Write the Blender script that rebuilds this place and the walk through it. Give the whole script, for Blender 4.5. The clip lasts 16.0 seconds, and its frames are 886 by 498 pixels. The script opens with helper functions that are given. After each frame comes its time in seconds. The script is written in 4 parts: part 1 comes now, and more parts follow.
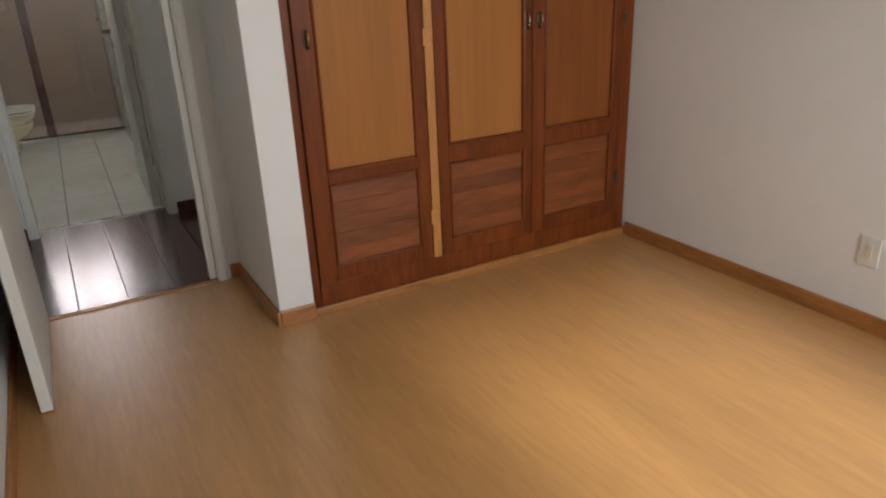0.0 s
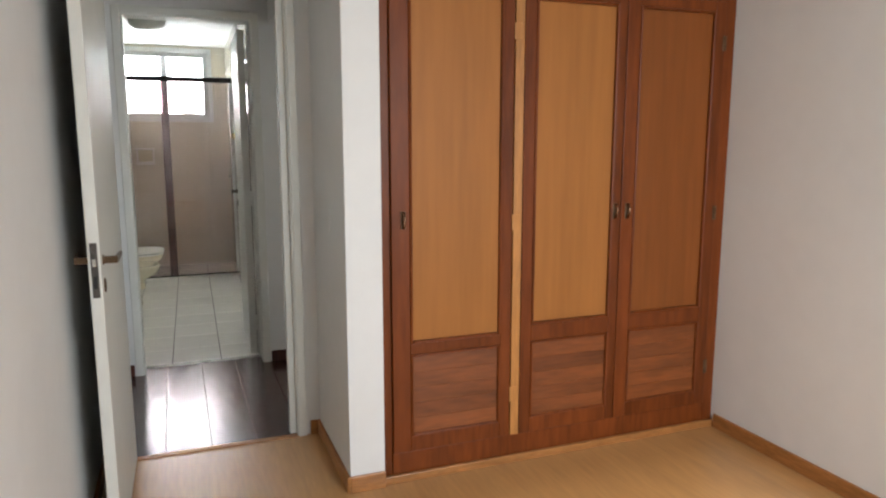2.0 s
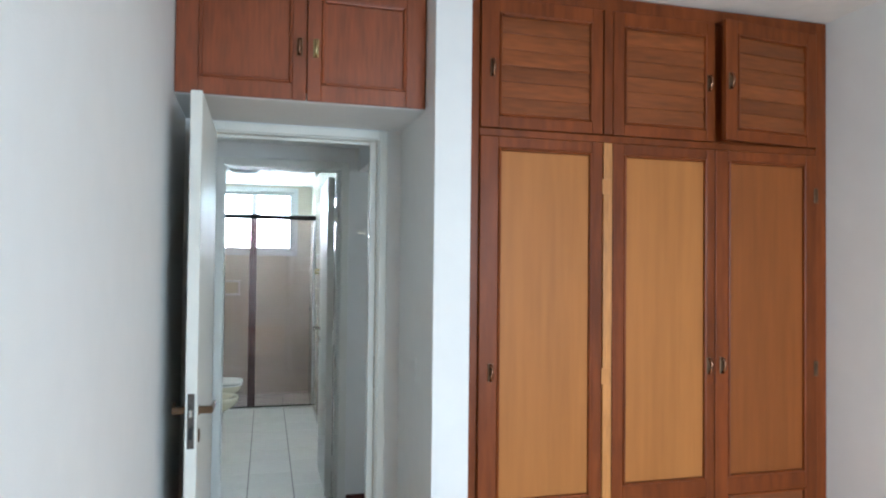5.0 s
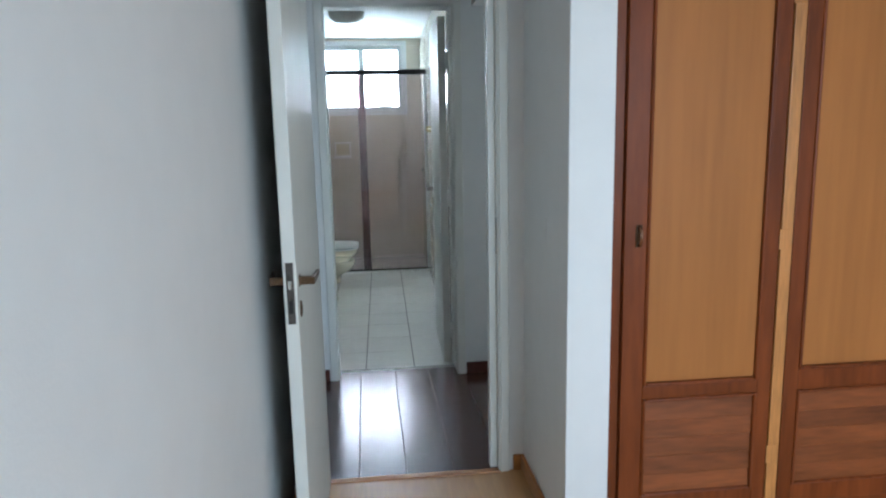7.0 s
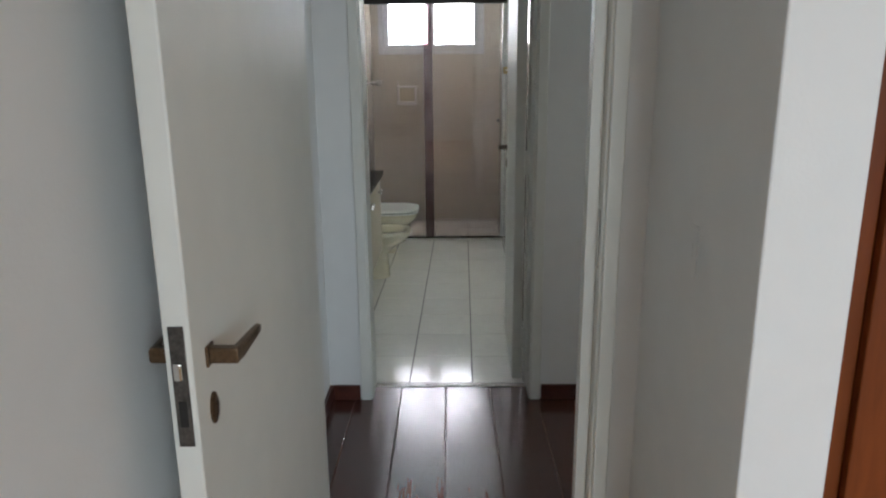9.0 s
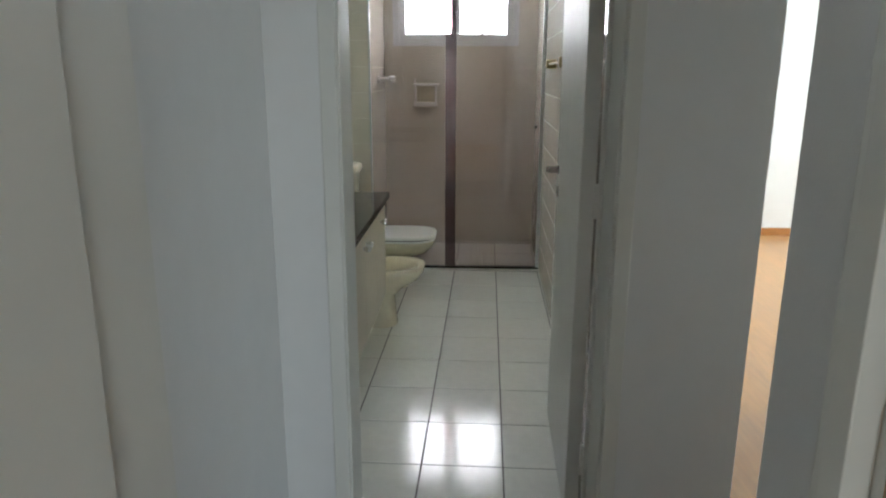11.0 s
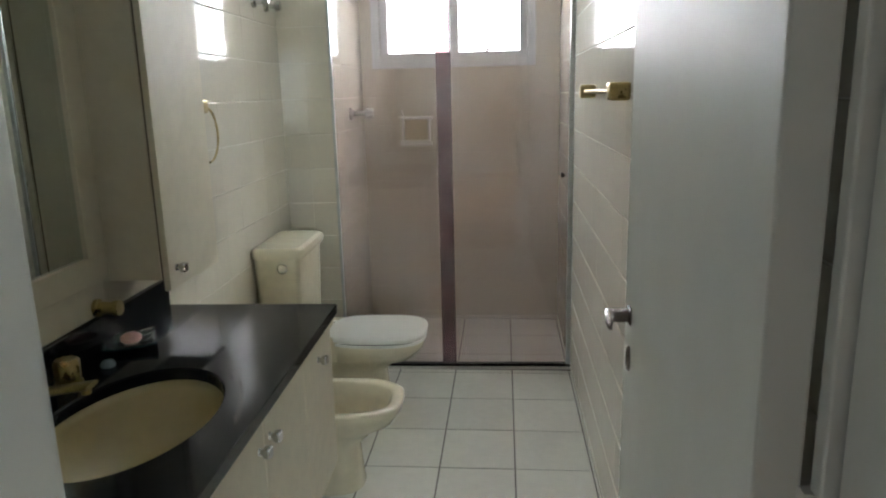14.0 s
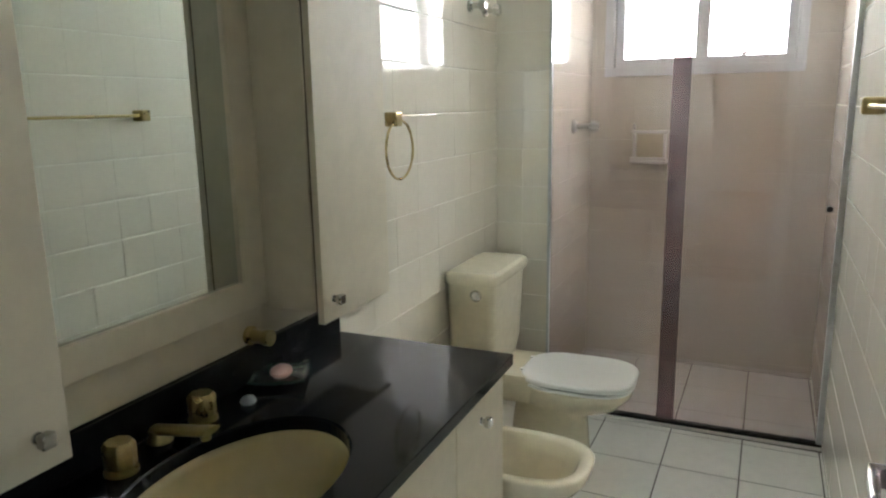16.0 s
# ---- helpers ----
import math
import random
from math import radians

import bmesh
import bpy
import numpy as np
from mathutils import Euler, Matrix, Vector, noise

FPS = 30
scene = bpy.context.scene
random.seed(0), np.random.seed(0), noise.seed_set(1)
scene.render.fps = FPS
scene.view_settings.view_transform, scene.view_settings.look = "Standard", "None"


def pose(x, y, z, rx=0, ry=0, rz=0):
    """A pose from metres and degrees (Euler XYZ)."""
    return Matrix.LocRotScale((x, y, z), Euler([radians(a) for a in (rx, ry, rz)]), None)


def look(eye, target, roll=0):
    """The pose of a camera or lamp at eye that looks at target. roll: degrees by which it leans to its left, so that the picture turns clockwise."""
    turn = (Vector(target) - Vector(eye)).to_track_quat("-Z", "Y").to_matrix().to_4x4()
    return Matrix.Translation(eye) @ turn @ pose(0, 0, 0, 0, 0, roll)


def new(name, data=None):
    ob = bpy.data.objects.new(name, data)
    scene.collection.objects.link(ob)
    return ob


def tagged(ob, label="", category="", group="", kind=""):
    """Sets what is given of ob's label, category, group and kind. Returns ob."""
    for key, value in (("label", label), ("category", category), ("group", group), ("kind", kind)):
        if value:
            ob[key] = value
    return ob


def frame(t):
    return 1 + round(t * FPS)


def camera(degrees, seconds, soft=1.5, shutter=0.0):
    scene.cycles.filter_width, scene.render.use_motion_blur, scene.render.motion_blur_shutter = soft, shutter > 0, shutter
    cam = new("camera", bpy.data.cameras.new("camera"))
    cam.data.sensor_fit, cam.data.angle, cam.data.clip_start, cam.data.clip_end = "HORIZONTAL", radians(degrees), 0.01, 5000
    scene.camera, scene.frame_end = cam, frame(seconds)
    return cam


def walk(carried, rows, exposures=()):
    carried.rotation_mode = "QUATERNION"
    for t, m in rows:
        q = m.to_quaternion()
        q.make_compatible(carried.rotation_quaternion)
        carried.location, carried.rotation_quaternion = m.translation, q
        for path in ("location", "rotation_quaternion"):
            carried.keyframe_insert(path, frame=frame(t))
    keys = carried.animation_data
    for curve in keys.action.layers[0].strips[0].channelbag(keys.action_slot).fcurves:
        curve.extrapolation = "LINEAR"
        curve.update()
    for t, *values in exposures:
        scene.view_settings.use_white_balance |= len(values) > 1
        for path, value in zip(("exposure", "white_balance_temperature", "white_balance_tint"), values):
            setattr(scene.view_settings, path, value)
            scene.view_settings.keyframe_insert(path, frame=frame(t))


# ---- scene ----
# camera and its walk
cam = camera(64.9, 16.0, soft=2.2)
PATH = [
    (0, (0.016, 0.200, 1.319), (0.911, 1.829, 0.580), -2.5),
    (0.5, (0.039, 0.123, 1.289), (0.800, 1.882, 0.718), -3.5),
    (1, (0.063, 0.074, 1.390), (0.763, 1.878, 0.884), -2.1),
    (1.5, (0.075, 0.093, 1.415), (0.782, 1.918, 1.002), -1.3),
    (2, (0.051, 0.130, 1.432), (0.758, 1.974, 1.117), 0.0),
    (2.5, (0.042, 0.155, 1.464), (0.736, 2.017, 1.236), 0.6),
    (3, (0.034, 0.166, 1.492), (0.725, 2.038, 1.364), 0.1),
    (3.2, (0.027, 0.169, 1.493), (0.720, 2.044, 1.412), 0.3),
    (5.3, (-0.024, 0.160, 1.536), (0.429, 2.108, 1.579), 0.6),
    (5.5, (-0.023, 0.169, 1.528), (0.368, 2.130, 1.508), 0.7),
    (6, (-0.009, 0.257, 1.507), (0.268, 2.231, 1.341), 0.2),
    (6.5, (-0.003, 0.438, 1.491), (0.201, 2.411, 1.234), -0.5),
    (7, (0.025, 0.616, 1.471), (0.232, 2.575, 1.124), -1.2),
    (7.5, (0.125, 0.875, 1.466), (0.284, 2.830, 1.077), 0.8),
    (8, (0.164, 1.134, 1.452), (0.182, 3.088, 1.026), 1.0),
    (8.5, (0.143, 1.429, 1.450), (0.126, 3.377, 0.994), -1.3),
    (9, (0.167, 1.699, 1.429), (0.147, 3.638, 0.941), -0.5),
    (9.2, (0.197, 1.821, 1.440), (0.146, 3.760, 0.953), -0.2),
    (11.3, (0.150, 2.913, 1.394), (0.052, 4.850, 0.904), 0.3),
    (11.5, (0.166, 2.981, 1.403), (0.046, 4.914, 0.904), 0.4),
    (12, (0.145, 3.244, 1.417), (0.089, 5.184, 0.936), -1.6),
    (12.5, (0.168, 3.471, 1.417), (0.16, 5.416, 0.953), -2.1),
    (13, (0.204, 3.706, 1.441), (0.165, 5.654, 0.99), -0.7),
    (13.5, (0.22, 3.947, 1.433), (0.109, 5.892, 0.979), -0.4),
    (14, (0.218, 4.19, 1.456), (0.082, 6.137, 1.019), -1.4),
    (14.5, (0.259, 4.401, 1.449), (-0.027, 6.332, 1.015), -1.1),
    (15, (0.305, 4.568, 1.458), (-0.288, 6.431, 1.035), -0.1),
    (15.5, (0.299, 4.591, 1.468), (-0.414, 6.411, 1.046), -0.9),
    (16, (0.283, 4.577, 1.471), (-0.511, 6.368, 1.067), -1.0),
]
EXPOSURE = [
    (0.0, -0.42, 6550, 10), (1.0, 0.0, 6450, 9), (2.0, 0.2, 6250, 8), (3.0, 0.36, 6000, 6), (5.5, 0.57, 5120, 0),
    (7.0, 0.14, 5080, 0), (8.0, -0.05, 5400, 3), (9.0, -0.15, 5800, 5), (11.5, -0.06, 5900, 3), (13.0, 0.13, 5950, 4), (14.5, 0.15, 6000, 4),
    (16.0, 0.42, 6100, 4),
]
walk(cam, [(t, look(eye, target, roll)) for t, eye, target, roll in PATH], EXPOSURE)

# ---- world, sun, large lights ----
world = bpy.data.worlds.new("sky")
scene.world = world
world.use_nodes = True
wn = world.node_tree.nodes
sky = wn.new("ShaderNodeTexSky")
sky.sky_type, sky.sun_disc = "NISHITA", False
sky.sun_elevation, sky.sun_rotation = radians(33), radians(184)
wn["Background"].inputs["Strength"].default_value = 0.12
world.node_tree.links.new(sky.outputs[0], wn["Background"].inputs["Color"])

sun = new("sun", bpy.data.lights.new("sun", "SUN"))
sun.data.energy, sun.data.angle, sun.data.color = 5.0, radians(10), (1.0, 0.94, 0.86)
sun.matrix_world = look((-0.7, -9.0, 6.0), (0, 0, 0))


def window_light(name, eye, target, wide, high, watts, tint, spread=180):
    lamp = new(name, bpy.data.lights.new(name, "AREA"))
    lamp.data.shape, lamp.data.size, lamp.data.size_y = "RECTANGLE", wide, high
    lamp.data.energy, lamp.data.color = watts, tint
    lamp.data.spread = radians(spread)
    lamp.matrix_world = look(eye, target)
    return lamp


window_light("bedroom_daylight", (1.40, -1.08, 1.55), (1.40, 3, -0.70), 1.20, 1.20, 56, (0.93, 0.97, 1.0), 145)
window_light("second_room_daylight", (4.86, 7.10, 1.6), (0.9, 6.9, 0.2), 1.6, 1.25, 140, (0.92, 0.97, 1.0))
window_light("living_room_daylight", (4.86, 4.60, 1.6), (0, 4.45, 1.4), 1.4, 1.25, 30, (0.92, 0.97, 1.0))

# ---- materials ----


def material(name, colour, rough=0.5, metal=0.0, vary=0.12, scale=6.0, stretch=(1, 1, 1), bump=0.0, bump_scale=60.0, coat=0.0, piece=0.0, second=None, spec=0.5, island=0.0, even=False):
    """Principled surface with broad and fine variation of colour, and fine relief."""
    m = bpy.data.materials.new(name)
    m.use_nodes = True
    n, link = m.node_tree.nodes, m.node_tree.links
    b = n["Principled BSDF"]
    b.inputs["Roughness"].default_value, b.inputs["Metallic"].default_value = rough, metal
    b.inputs["Coat Weight"].default_value, b.inputs["Coat Roughness"].default_value = coat, 0.12
    b.inputs["Specular IOR Level"].default_value = spec
    geo, mapping = n.new("ShaderNodeTexCoord"), n.new("ShaderNodeMapping")
    mapping.inputs["Scale"].default_value = stretch
    link.new(geo.outputs["Object"], mapping.inputs["Vector"])
    info = n.new("ShaderNodeObjectInfo")
    shift = n.new("ShaderNodeVectorMath")
    shift.operation = "MULTIPLY_ADD"
    shift.inputs[1].default_value = (7.0 if piece else 0.0,) * 3
    link.new(info.outputs["Random"], shift.inputs[0])
    link.new(mapping.outputs[0], shift.inputs[2])
    broad, fine = n.new("ShaderNodeTexNoise"), n.new("ShaderNodeTexNoise")
    for tex, s, detail in ((broad, scale, 3.0), (fine, scale * 7, 4.0)):
        tex.inputs["Scale"].default_value, tex.inputs["Detail"].default_value = s, detail
        link.new(shift.outputs[0], tex.inputs["Vector"])
    add = n.new("ShaderNodeMath")
    add.operation = "MULTIPLY_ADD"
    add.inputs[1].default_value = 0.5
    link.new(fine.outputs["Fac"], add.inputs[0])
    half = n.new("ShaderNodeMath")
    half.operation = "MULTIPLY"
    half.inputs[1].default_value = 0.5
    link.new(broad.outputs["Fac"], half.inputs[0])
    link.new(half.outputs[0], add.inputs[2])
    ramp = n.new("ShaderNodeValToRGB")
    low = second or tuple(c * (1 - 2.2 * vary) for c in colour)
    high = tuple(min(1.0, c * (1 + vary)) for c in colour)
    ramp.color_ramp.elements[0].position, ramp.color_ramp.elements[1].position = 0.36, 0.62
    ramp.color_ramp.elements[0].color, ramp.color_ramp.elements[1].color = (*low, 1), (*high, 1)
    link.new(add.outputs[0], ramp.inputs["Fac"])
    last = ramp.outputs["Color"]
    if piece or island:
        hsv = n.new("ShaderNodeHueSaturation")
        gain = n.new("ShaderNodeMath")
        gain.operation = "MULTIPLY_ADD"
        gain.inputs[1].default_value, gain.inputs[2].default_value = piece or island, 1.0 - (piece or island) / 2
        if island:
            isle = n.new("ShaderNodeNewGeometry")
            link.new(isle.outputs["Random Per Island"], gain.inputs[0])
        else:
            link.new(info.outputs["Random"], gain.inputs[0])
        link.new(gain.outputs[0], hsv.inputs["Value"])
        link.new(last, hsv.inputs["Color"])
        last = hsv.outputs["Color"]
    link.new(last, b.inputs["Base Color"])
    gloss = n.new("ShaderNodeMapRange")
    gloss.inputs["To Min"].default_value, gloss.inputs["To Max"].default_value = max(0.02, rough * 0.85), min(1.0, rough * 1.2)
    link.new(broad.outputs["Fac"], gloss.inputs["Value"])
    if not even:
        link.new(gloss.outputs[0], b.inputs["Roughness"])
    if bump:
        relief, tex = n.new("ShaderNodeBump"), n.new("ShaderNodeTexNoise")
        tex.inputs["Scale"].default_value, tex.inputs["Detail"].default_value = bump_scale, 3.0
        link.new(shift.outputs[0], tex.inputs["Vector"])
        relief.inputs["Strength"].default_value, relief.inputs["Distance"].default_value = bump, 0.004
        link.new(tex.outputs["Fac"], relief.inputs["Height"])
        link.new(relief.outputs[0], b.inputs["Normal"])
    return m


def tinted_glass(name, tint, rough=0.02, gloss=1.0, scum=0.0):
    """A thin pane: tinted see-through with mirror gloss that grows at a grazing view; scum: dried water and soap on it."""
    m = bpy.data.materials.new(name)
    m.use_nodes = True
    n, link = m.node_tree.nodes, m.node_tree.links
    n.remove(n["Principled BSDF"])
    clear, shine, mix, fres = n.new("ShaderNodeBsdfTransparent"), n.new("ShaderNodeBsdfGlossy"), n.new("ShaderNodeMixShader"), n.new("ShaderNodeFresnel")
    clear.inputs["Color"].default_value = (*tint, 1)
    shine.inputs["Roughness"].default_value = rough
    shine.inputs["Color"].default_value = (gloss, gloss, gloss, 1)
    fres.inputs["IOR"].default_value = 1.45
    link.new(fres.outputs[0], mix.inputs["Fac"])
    under = clear.outputs[0]
    if scum:
        coord, runs, blots = n.new("ShaderNodeTexCoord"), n.new("ShaderNodeMapping"), n.new("ShaderNodeTexNoise")
        runs.inputs["Scale"].default_value = (7.0, 7.0, 0.45)
        link.new(coord.outputs["Object"], runs.inputs["Vector"])
        streak = n.new("ShaderNodeTexNoise")
        streak.inputs["Scale"].default_value, streak.inputs["Detail"].default_value = 1.6, 5.0
        blots.inputs["Scale"].default_value, blots.inputs["Detail"].default_value = 2.6, 2.0
        link.new(runs.outputs[0], streak.inputs["Vector"])
        link.new(coord.outputs["Object"], blots.inputs["Vector"])
        both, cover = n.new("ShaderNodeMath"), n.new("ShaderNodeMapRange")
        both.operation = "MULTIPLY"
        link.new(streak.outputs["Fac"], both.inputs[0])
        link.new(blots.outputs["Fac"], both.inputs[1])
        cover.inputs["From Min"].default_value, cover.inputs["From Max"].default_value = 0.20, 0.36
        cover.inputs["To Min"].default_value, cover.inputs["To Max"].default_value = 0.0, scum
        link.new(both.outputs[0], cover.inputs["Value"])
        film, front, back, coat = n.new("ShaderNodeMixShader"), n.new("ShaderNodeBsdfDiffuse"), n.new("ShaderNodeBsdfTranslucent"), n.new("ShaderNodeMixShader")
        for side in (front, back):
            side.inputs["Color"].default_value = (0.80, 0.76, 0.72, 1)
        link.new(front.outputs[0], film.inputs[1])
        link.new(back.outputs[0], film.inputs[2])
        link.new(cover.outputs[0], coat.inputs["Fac"])
        link.new(clear.outputs[0], coat.inputs[1])
        link.new(film.outputs[0], coat.inputs[2])
        under = coat.outputs[0]
    link.new(under, mix.inputs[1])
    link.new(shine.outputs[0], mix.inputs[2])
    link.new(mix.outputs[0], n["Material Output"].inputs["Surface"])
    return m


WALL = material("wall_paint", (0.76, 0.76, 0.745), 0.6, vary=0.012, scale=1.5, bump=0.12, bump_scale=140)
CEIL = material("ceiling_paint", (0.80, 0.80, 0.78), 0.7, vary=0.03, scale=1.5, bump=0.1, bump_scale=120)
ENAMEL = material("door_enamel", (0.72, 0.72, 0.67), 0.42, vary=0.02, scale=1.2, bump=0.04, bump_scale=90)
FLOOR = material("laminate", (0.50, 0.27, 0.10), 0.30, spec=1.0, vary=0.07, scale=1.6, stretch=(5, 0.5, 1), bump=0.02, bump_scale=80)
BASE = material("baseboard_wood", (0.40, 0.17, 0.05), 0.35, vary=0.14, scale=3, stretch=(1, 1, 6))
DARKFLOOR = material("dark_plank", (0.070, 0.020, 0.012), 0.19, vary=0.14, scale=2.0, stretch=(8, 0.7, 1), piece=0.3, even=True, spec=0.9, bump=0.03, bump_scale=7)
DARKBASE = material("dark_baseboard", (0.075, 0.022, 0.014), 0.30, vary=0.2, scale=4)
MAHOGANY = material("mahogany", (0.165, 0.040, 0.0075), 0.40, vary=0.16, scale=1.5, stretch=(4, 4, 0.5), bump=0.03, bump_scale=70, piece=0.18, spec=0.22)
PANEL = material("panel_veneer", (0.345, 0.137, 0.033), 0.46, vary=0.055, scale=1.1, stretch=(5, 5, 0.35), bump=0.02, bump_scale=70, spec=0.22, piece=0.08)
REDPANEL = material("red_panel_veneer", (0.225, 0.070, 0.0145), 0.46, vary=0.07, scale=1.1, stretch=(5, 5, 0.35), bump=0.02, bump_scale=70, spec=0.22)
NICHEWOOD = material("niche_cabinet_wood", (0.23, 0.058, 0.016), 0.38, vary=0.14, scale=2.0, stretch=(6, 6, 0.6), bump=0.03, bump_scale=70, coat=0.25)
SLAT = material("slat_wood", (0.195, 0.056, 0.012), 0.42, vary=0.16, scale=2.0, stretch=(0.7, 6, 5), bump=0.04, bump_scale=70, piece=0.30, spec=0.35)
STRIP = material("strip_wood", (0.46, 0.20, 0.052), 0.36, vary=0.14, scale=3, stretch=(6, 6, 0.6))
COPPER = material("worn_copper", (0.30, 0.165, 0.10), 0.22, 1.0, vary=0.15, scale=25)
BRONZE = material("old_bronze", (0.16, 0.105, 0.062), 0.34, 0.9, vary=0.2, scale=20)
CHROME = material("chrome", (0.62, 0.62, 0.60), 0.12, 1.0, vary=0.05, scale=20)
GOLD = material("polished_brass", (0.46, 0.365, 0.18), 0.28, 1.0, vary=0.08, scale=20)
BLACKMETAL = material("dark_bronze_rail", (0.022, 0.019, 0.017), 0.35, 0.6, vary=0.1, scale=20)
ALU = material("aluminium", (0.55, 0.56, 0.56), 0.35, 0.8, vary=0.06, scale=20)
WHITEALU = material("white_window_frame", (0.80, 0.83, 0.85), 0.35, vary=0.04, scale=8)
TILE = material("wall_tile_glaze", (0.745, 0.695, 0.59), 0.075, vary=0.012, scale=6, bump=0.012, bump_scale=7, piece=0.022)
TILEJOIN = material("wall_tile_glaze_far", (0.745, 0.695, 0.59), 0.075, vary=0.012, scale=6, bump=0.012, bump_scale=7, island=0.022)
GROUT = material("wall_grout", (0.84, 0.81, 0.73), 0.8, vary=0.08, scale=10)
FTILE = material("floor_tile_glaze", (0.90, 0.88, 0.82), 0.11, vary=0.02, scale=4, bump=0.03, bump_scale=7, piece=0.05)
FGROUT = material("floor_grout", (0.16, 0.14, 0.125), 0.85, vary=0.2, scale=12)
GRANITE = material("black_granite", (0.0105, 0.0105, 0.0115), 0.085, vary=0.3, scale=60, second=(0.0085, 0.0085, 0.009), spec=0.17, even=True)
CERAMIC = material("cream_ceramic", (0.75, 0.685, 0.52), 0.12, vary=0.03, scale=4)
# cream ceramic, with the yellow of light bouncing inside the bowl put into its colour
BASIN = material("cream_ceramic_bounce", (0.62, 0.52, 0.30), 0.14, vary=0.03, scale=4)
SHELFC = material("pale_ceramic", (0.92, 0.90, 0.86), 0.25, vary=0.03, scale=6)
SEATWHITE = material("white_seat", (0.91, 0.90, 0.86), 0.28, vary=0.004, scale=5, even=True)
LAMINATE = material("cream_laminate", (0.66, 0.595, 0.46), 0.46, vary=0.03, scale=3, bump=0.03, bump_scale=60)
EDGE = material("brown_edge_strip", (0.16, 0.12, 0.09), 0.5, vary=0.1, scale=10)
PLASTIC = material("white_plastic", (0.70, 0.70, 0.66), 0.3, vary=0.04, scale=10)
SOAP = material("pink_soap", (0.68, 0.40, 0.36), 0.35, vary=0.05, scale=20)
DARKCHROME = material("dark_chrome", (0.15, 0.13, 0.125), 0.16, 1.0, vary=0.1, scale=20)
DARKSTEEL = material("worn_dark_steel", (0.11, 0.10, 0.09), 0.38, 0.7, vary=0.2, scale=30)
DARKHOLE = material("lock_dark", (0.03, 0.03, 0.03), 0.4, 0.5, vary=0.1, scale=20)
MARBLE = material("threshold_stone", (0.42, 0.40, 0.37), 0.25, vary=0.25, scale=14)
BRONZEGLASS = tinted_glass("bronze_glass", (0.755, 0.70, 0.70), scum=0.05)
# extra tint for the darkening where the two shower panes overlap
OVERLAPTINT = tinted_glass("overlap_seal", (0.74, 0.62, 0.66), 0.12)
PANE = tinted_glass("window_glass", (0.97, 0.99, 0.99))
PALEGLASS = material("pale_frosted_glass", (0.26, 0.30, 0.29), 0.15, vary=0.1, scale=20)
GLASSEDGE = material("glass_edge", (0.030, 0.062, 0.058), 0.1, vary=0.1, scale=20)
DISHGLASS = tinted_glass("dish_glass", (0.62, 0.78, 0.74), scum=0.22)
MIRROR = material("mirror_silver", (0.68, 0.74, 0.71), 0.01, 1.0, vary=0.0, scale=1)

def sky_glow(name, strength, tint):
    """The bright overcast sky outside the windows."""
    m = bpy.data.materials.new(name)
    m.use_nodes = True
    n, link = m.node_tree.nodes, m.node_tree.links
    n.remove(n["Principled BSDF"])
    e = n.new("ShaderNodeEmission")
    e.inputs["Color"].default_value, e.inputs["Strength"].default_value = (*tint, 1), strength
    link.new(e.outputs[0], n["Material Output"].inputs["Surface"])
    return m


OVERCAST = sky_glow("overcast_sky", 35.0, (0.97, 0.99, 1.0))

# ---- building helpers ----


def link_mesh(name, bm, mat):
    me = bpy.data.meshes.new(name)
    bmesh.ops.recalc_face_normals(bm, faces=bm.faces[:])
    bm.to_mesh(me)
    bm.free()
    me.materials.append(mat)
    curved = [p.use_smooth for p in me.polygons]
    me.set_sharp_from_angle(angle=radians(50))
    me.polygons.foreach_set("use_smooth", curved)
    return new(name, me)


def part(name, bm, mat, parent, label=""):
    ob = link_mesh(name, bm, mat)
    ob.parent = parent
    if label:
        ob["label"] = label
    return ob


def thing(name, label, category, group="", kind=""):
    ob = new(name)
    ob.empty_display_size = 0.05
    return tagged(ob, label, category, group, kind)


def setting(name, bm, mat, label, category):
    return tagged(link_mesh(name, bm, mat), label, category, kind="structure")


def box(x0, x1, y0, y1, z0, z1, bevel=0.0, bm=None, segments=2):
    """A box between the given planes, with rounded edges; added to bm where one is given."""
    own = bmesh.new()
    bmesh.ops.create_cube(own, size=1)
    m = Matrix.Translation(((x0 + x1) / 2, (y0 + y1) / 2, (z0 + z1) / 2)) @ Matrix.Diagonal((abs(x1 - x0), abs(y1 - y0), abs(z1 - z0), 1))
    bmesh.ops.transform(own, matrix=m, verts=own.verts[:])
    if bevel:
        bmesh.ops.bevel(own, geom=own.edges[:], offset=bevel, segments=segments, profile=0.5, affect="EDGES", clamp_overlap=True)
    for f in own.faces:
        f.smooth = False
    if bm is None:
        return own
    join(bm, own)
    return bm


def join(bm, other):
    tmp = bpy.data.meshes.new("tmp")
    other.to_mesh(tmp)
    other.free()
    bm.from_mesh(tmp)
    bpy.data.meshes.remove(tmp)


def lathe(profile, steps=28, m=None):
    """A turned body from (radius, height) pairs, closed at both ends."""
    bm = bmesh.new()
    rings = []
    for r, z in profile:
        rings.append([bm.verts.new((r * math.cos(2 * math.pi * k / steps), r * math.sin(2 * math.pi * k / steps), z)) for k in range(steps)])
    for a, b in zip(rings, rings[1:]):
        for k in range(steps):
            bm.faces.new((a[k], a[(k + 1) % steps], b[(k + 1) % steps], b[k]))
    for f in bm.faces:
        f.smooth = True
    bm.faces.new(rings[0][::-1])
    bm.faces.new(rings[-1])
    if m is not None:
        bmesh.ops.transform(bm, matrix=m, verts=bm.verts[:])
    return bm


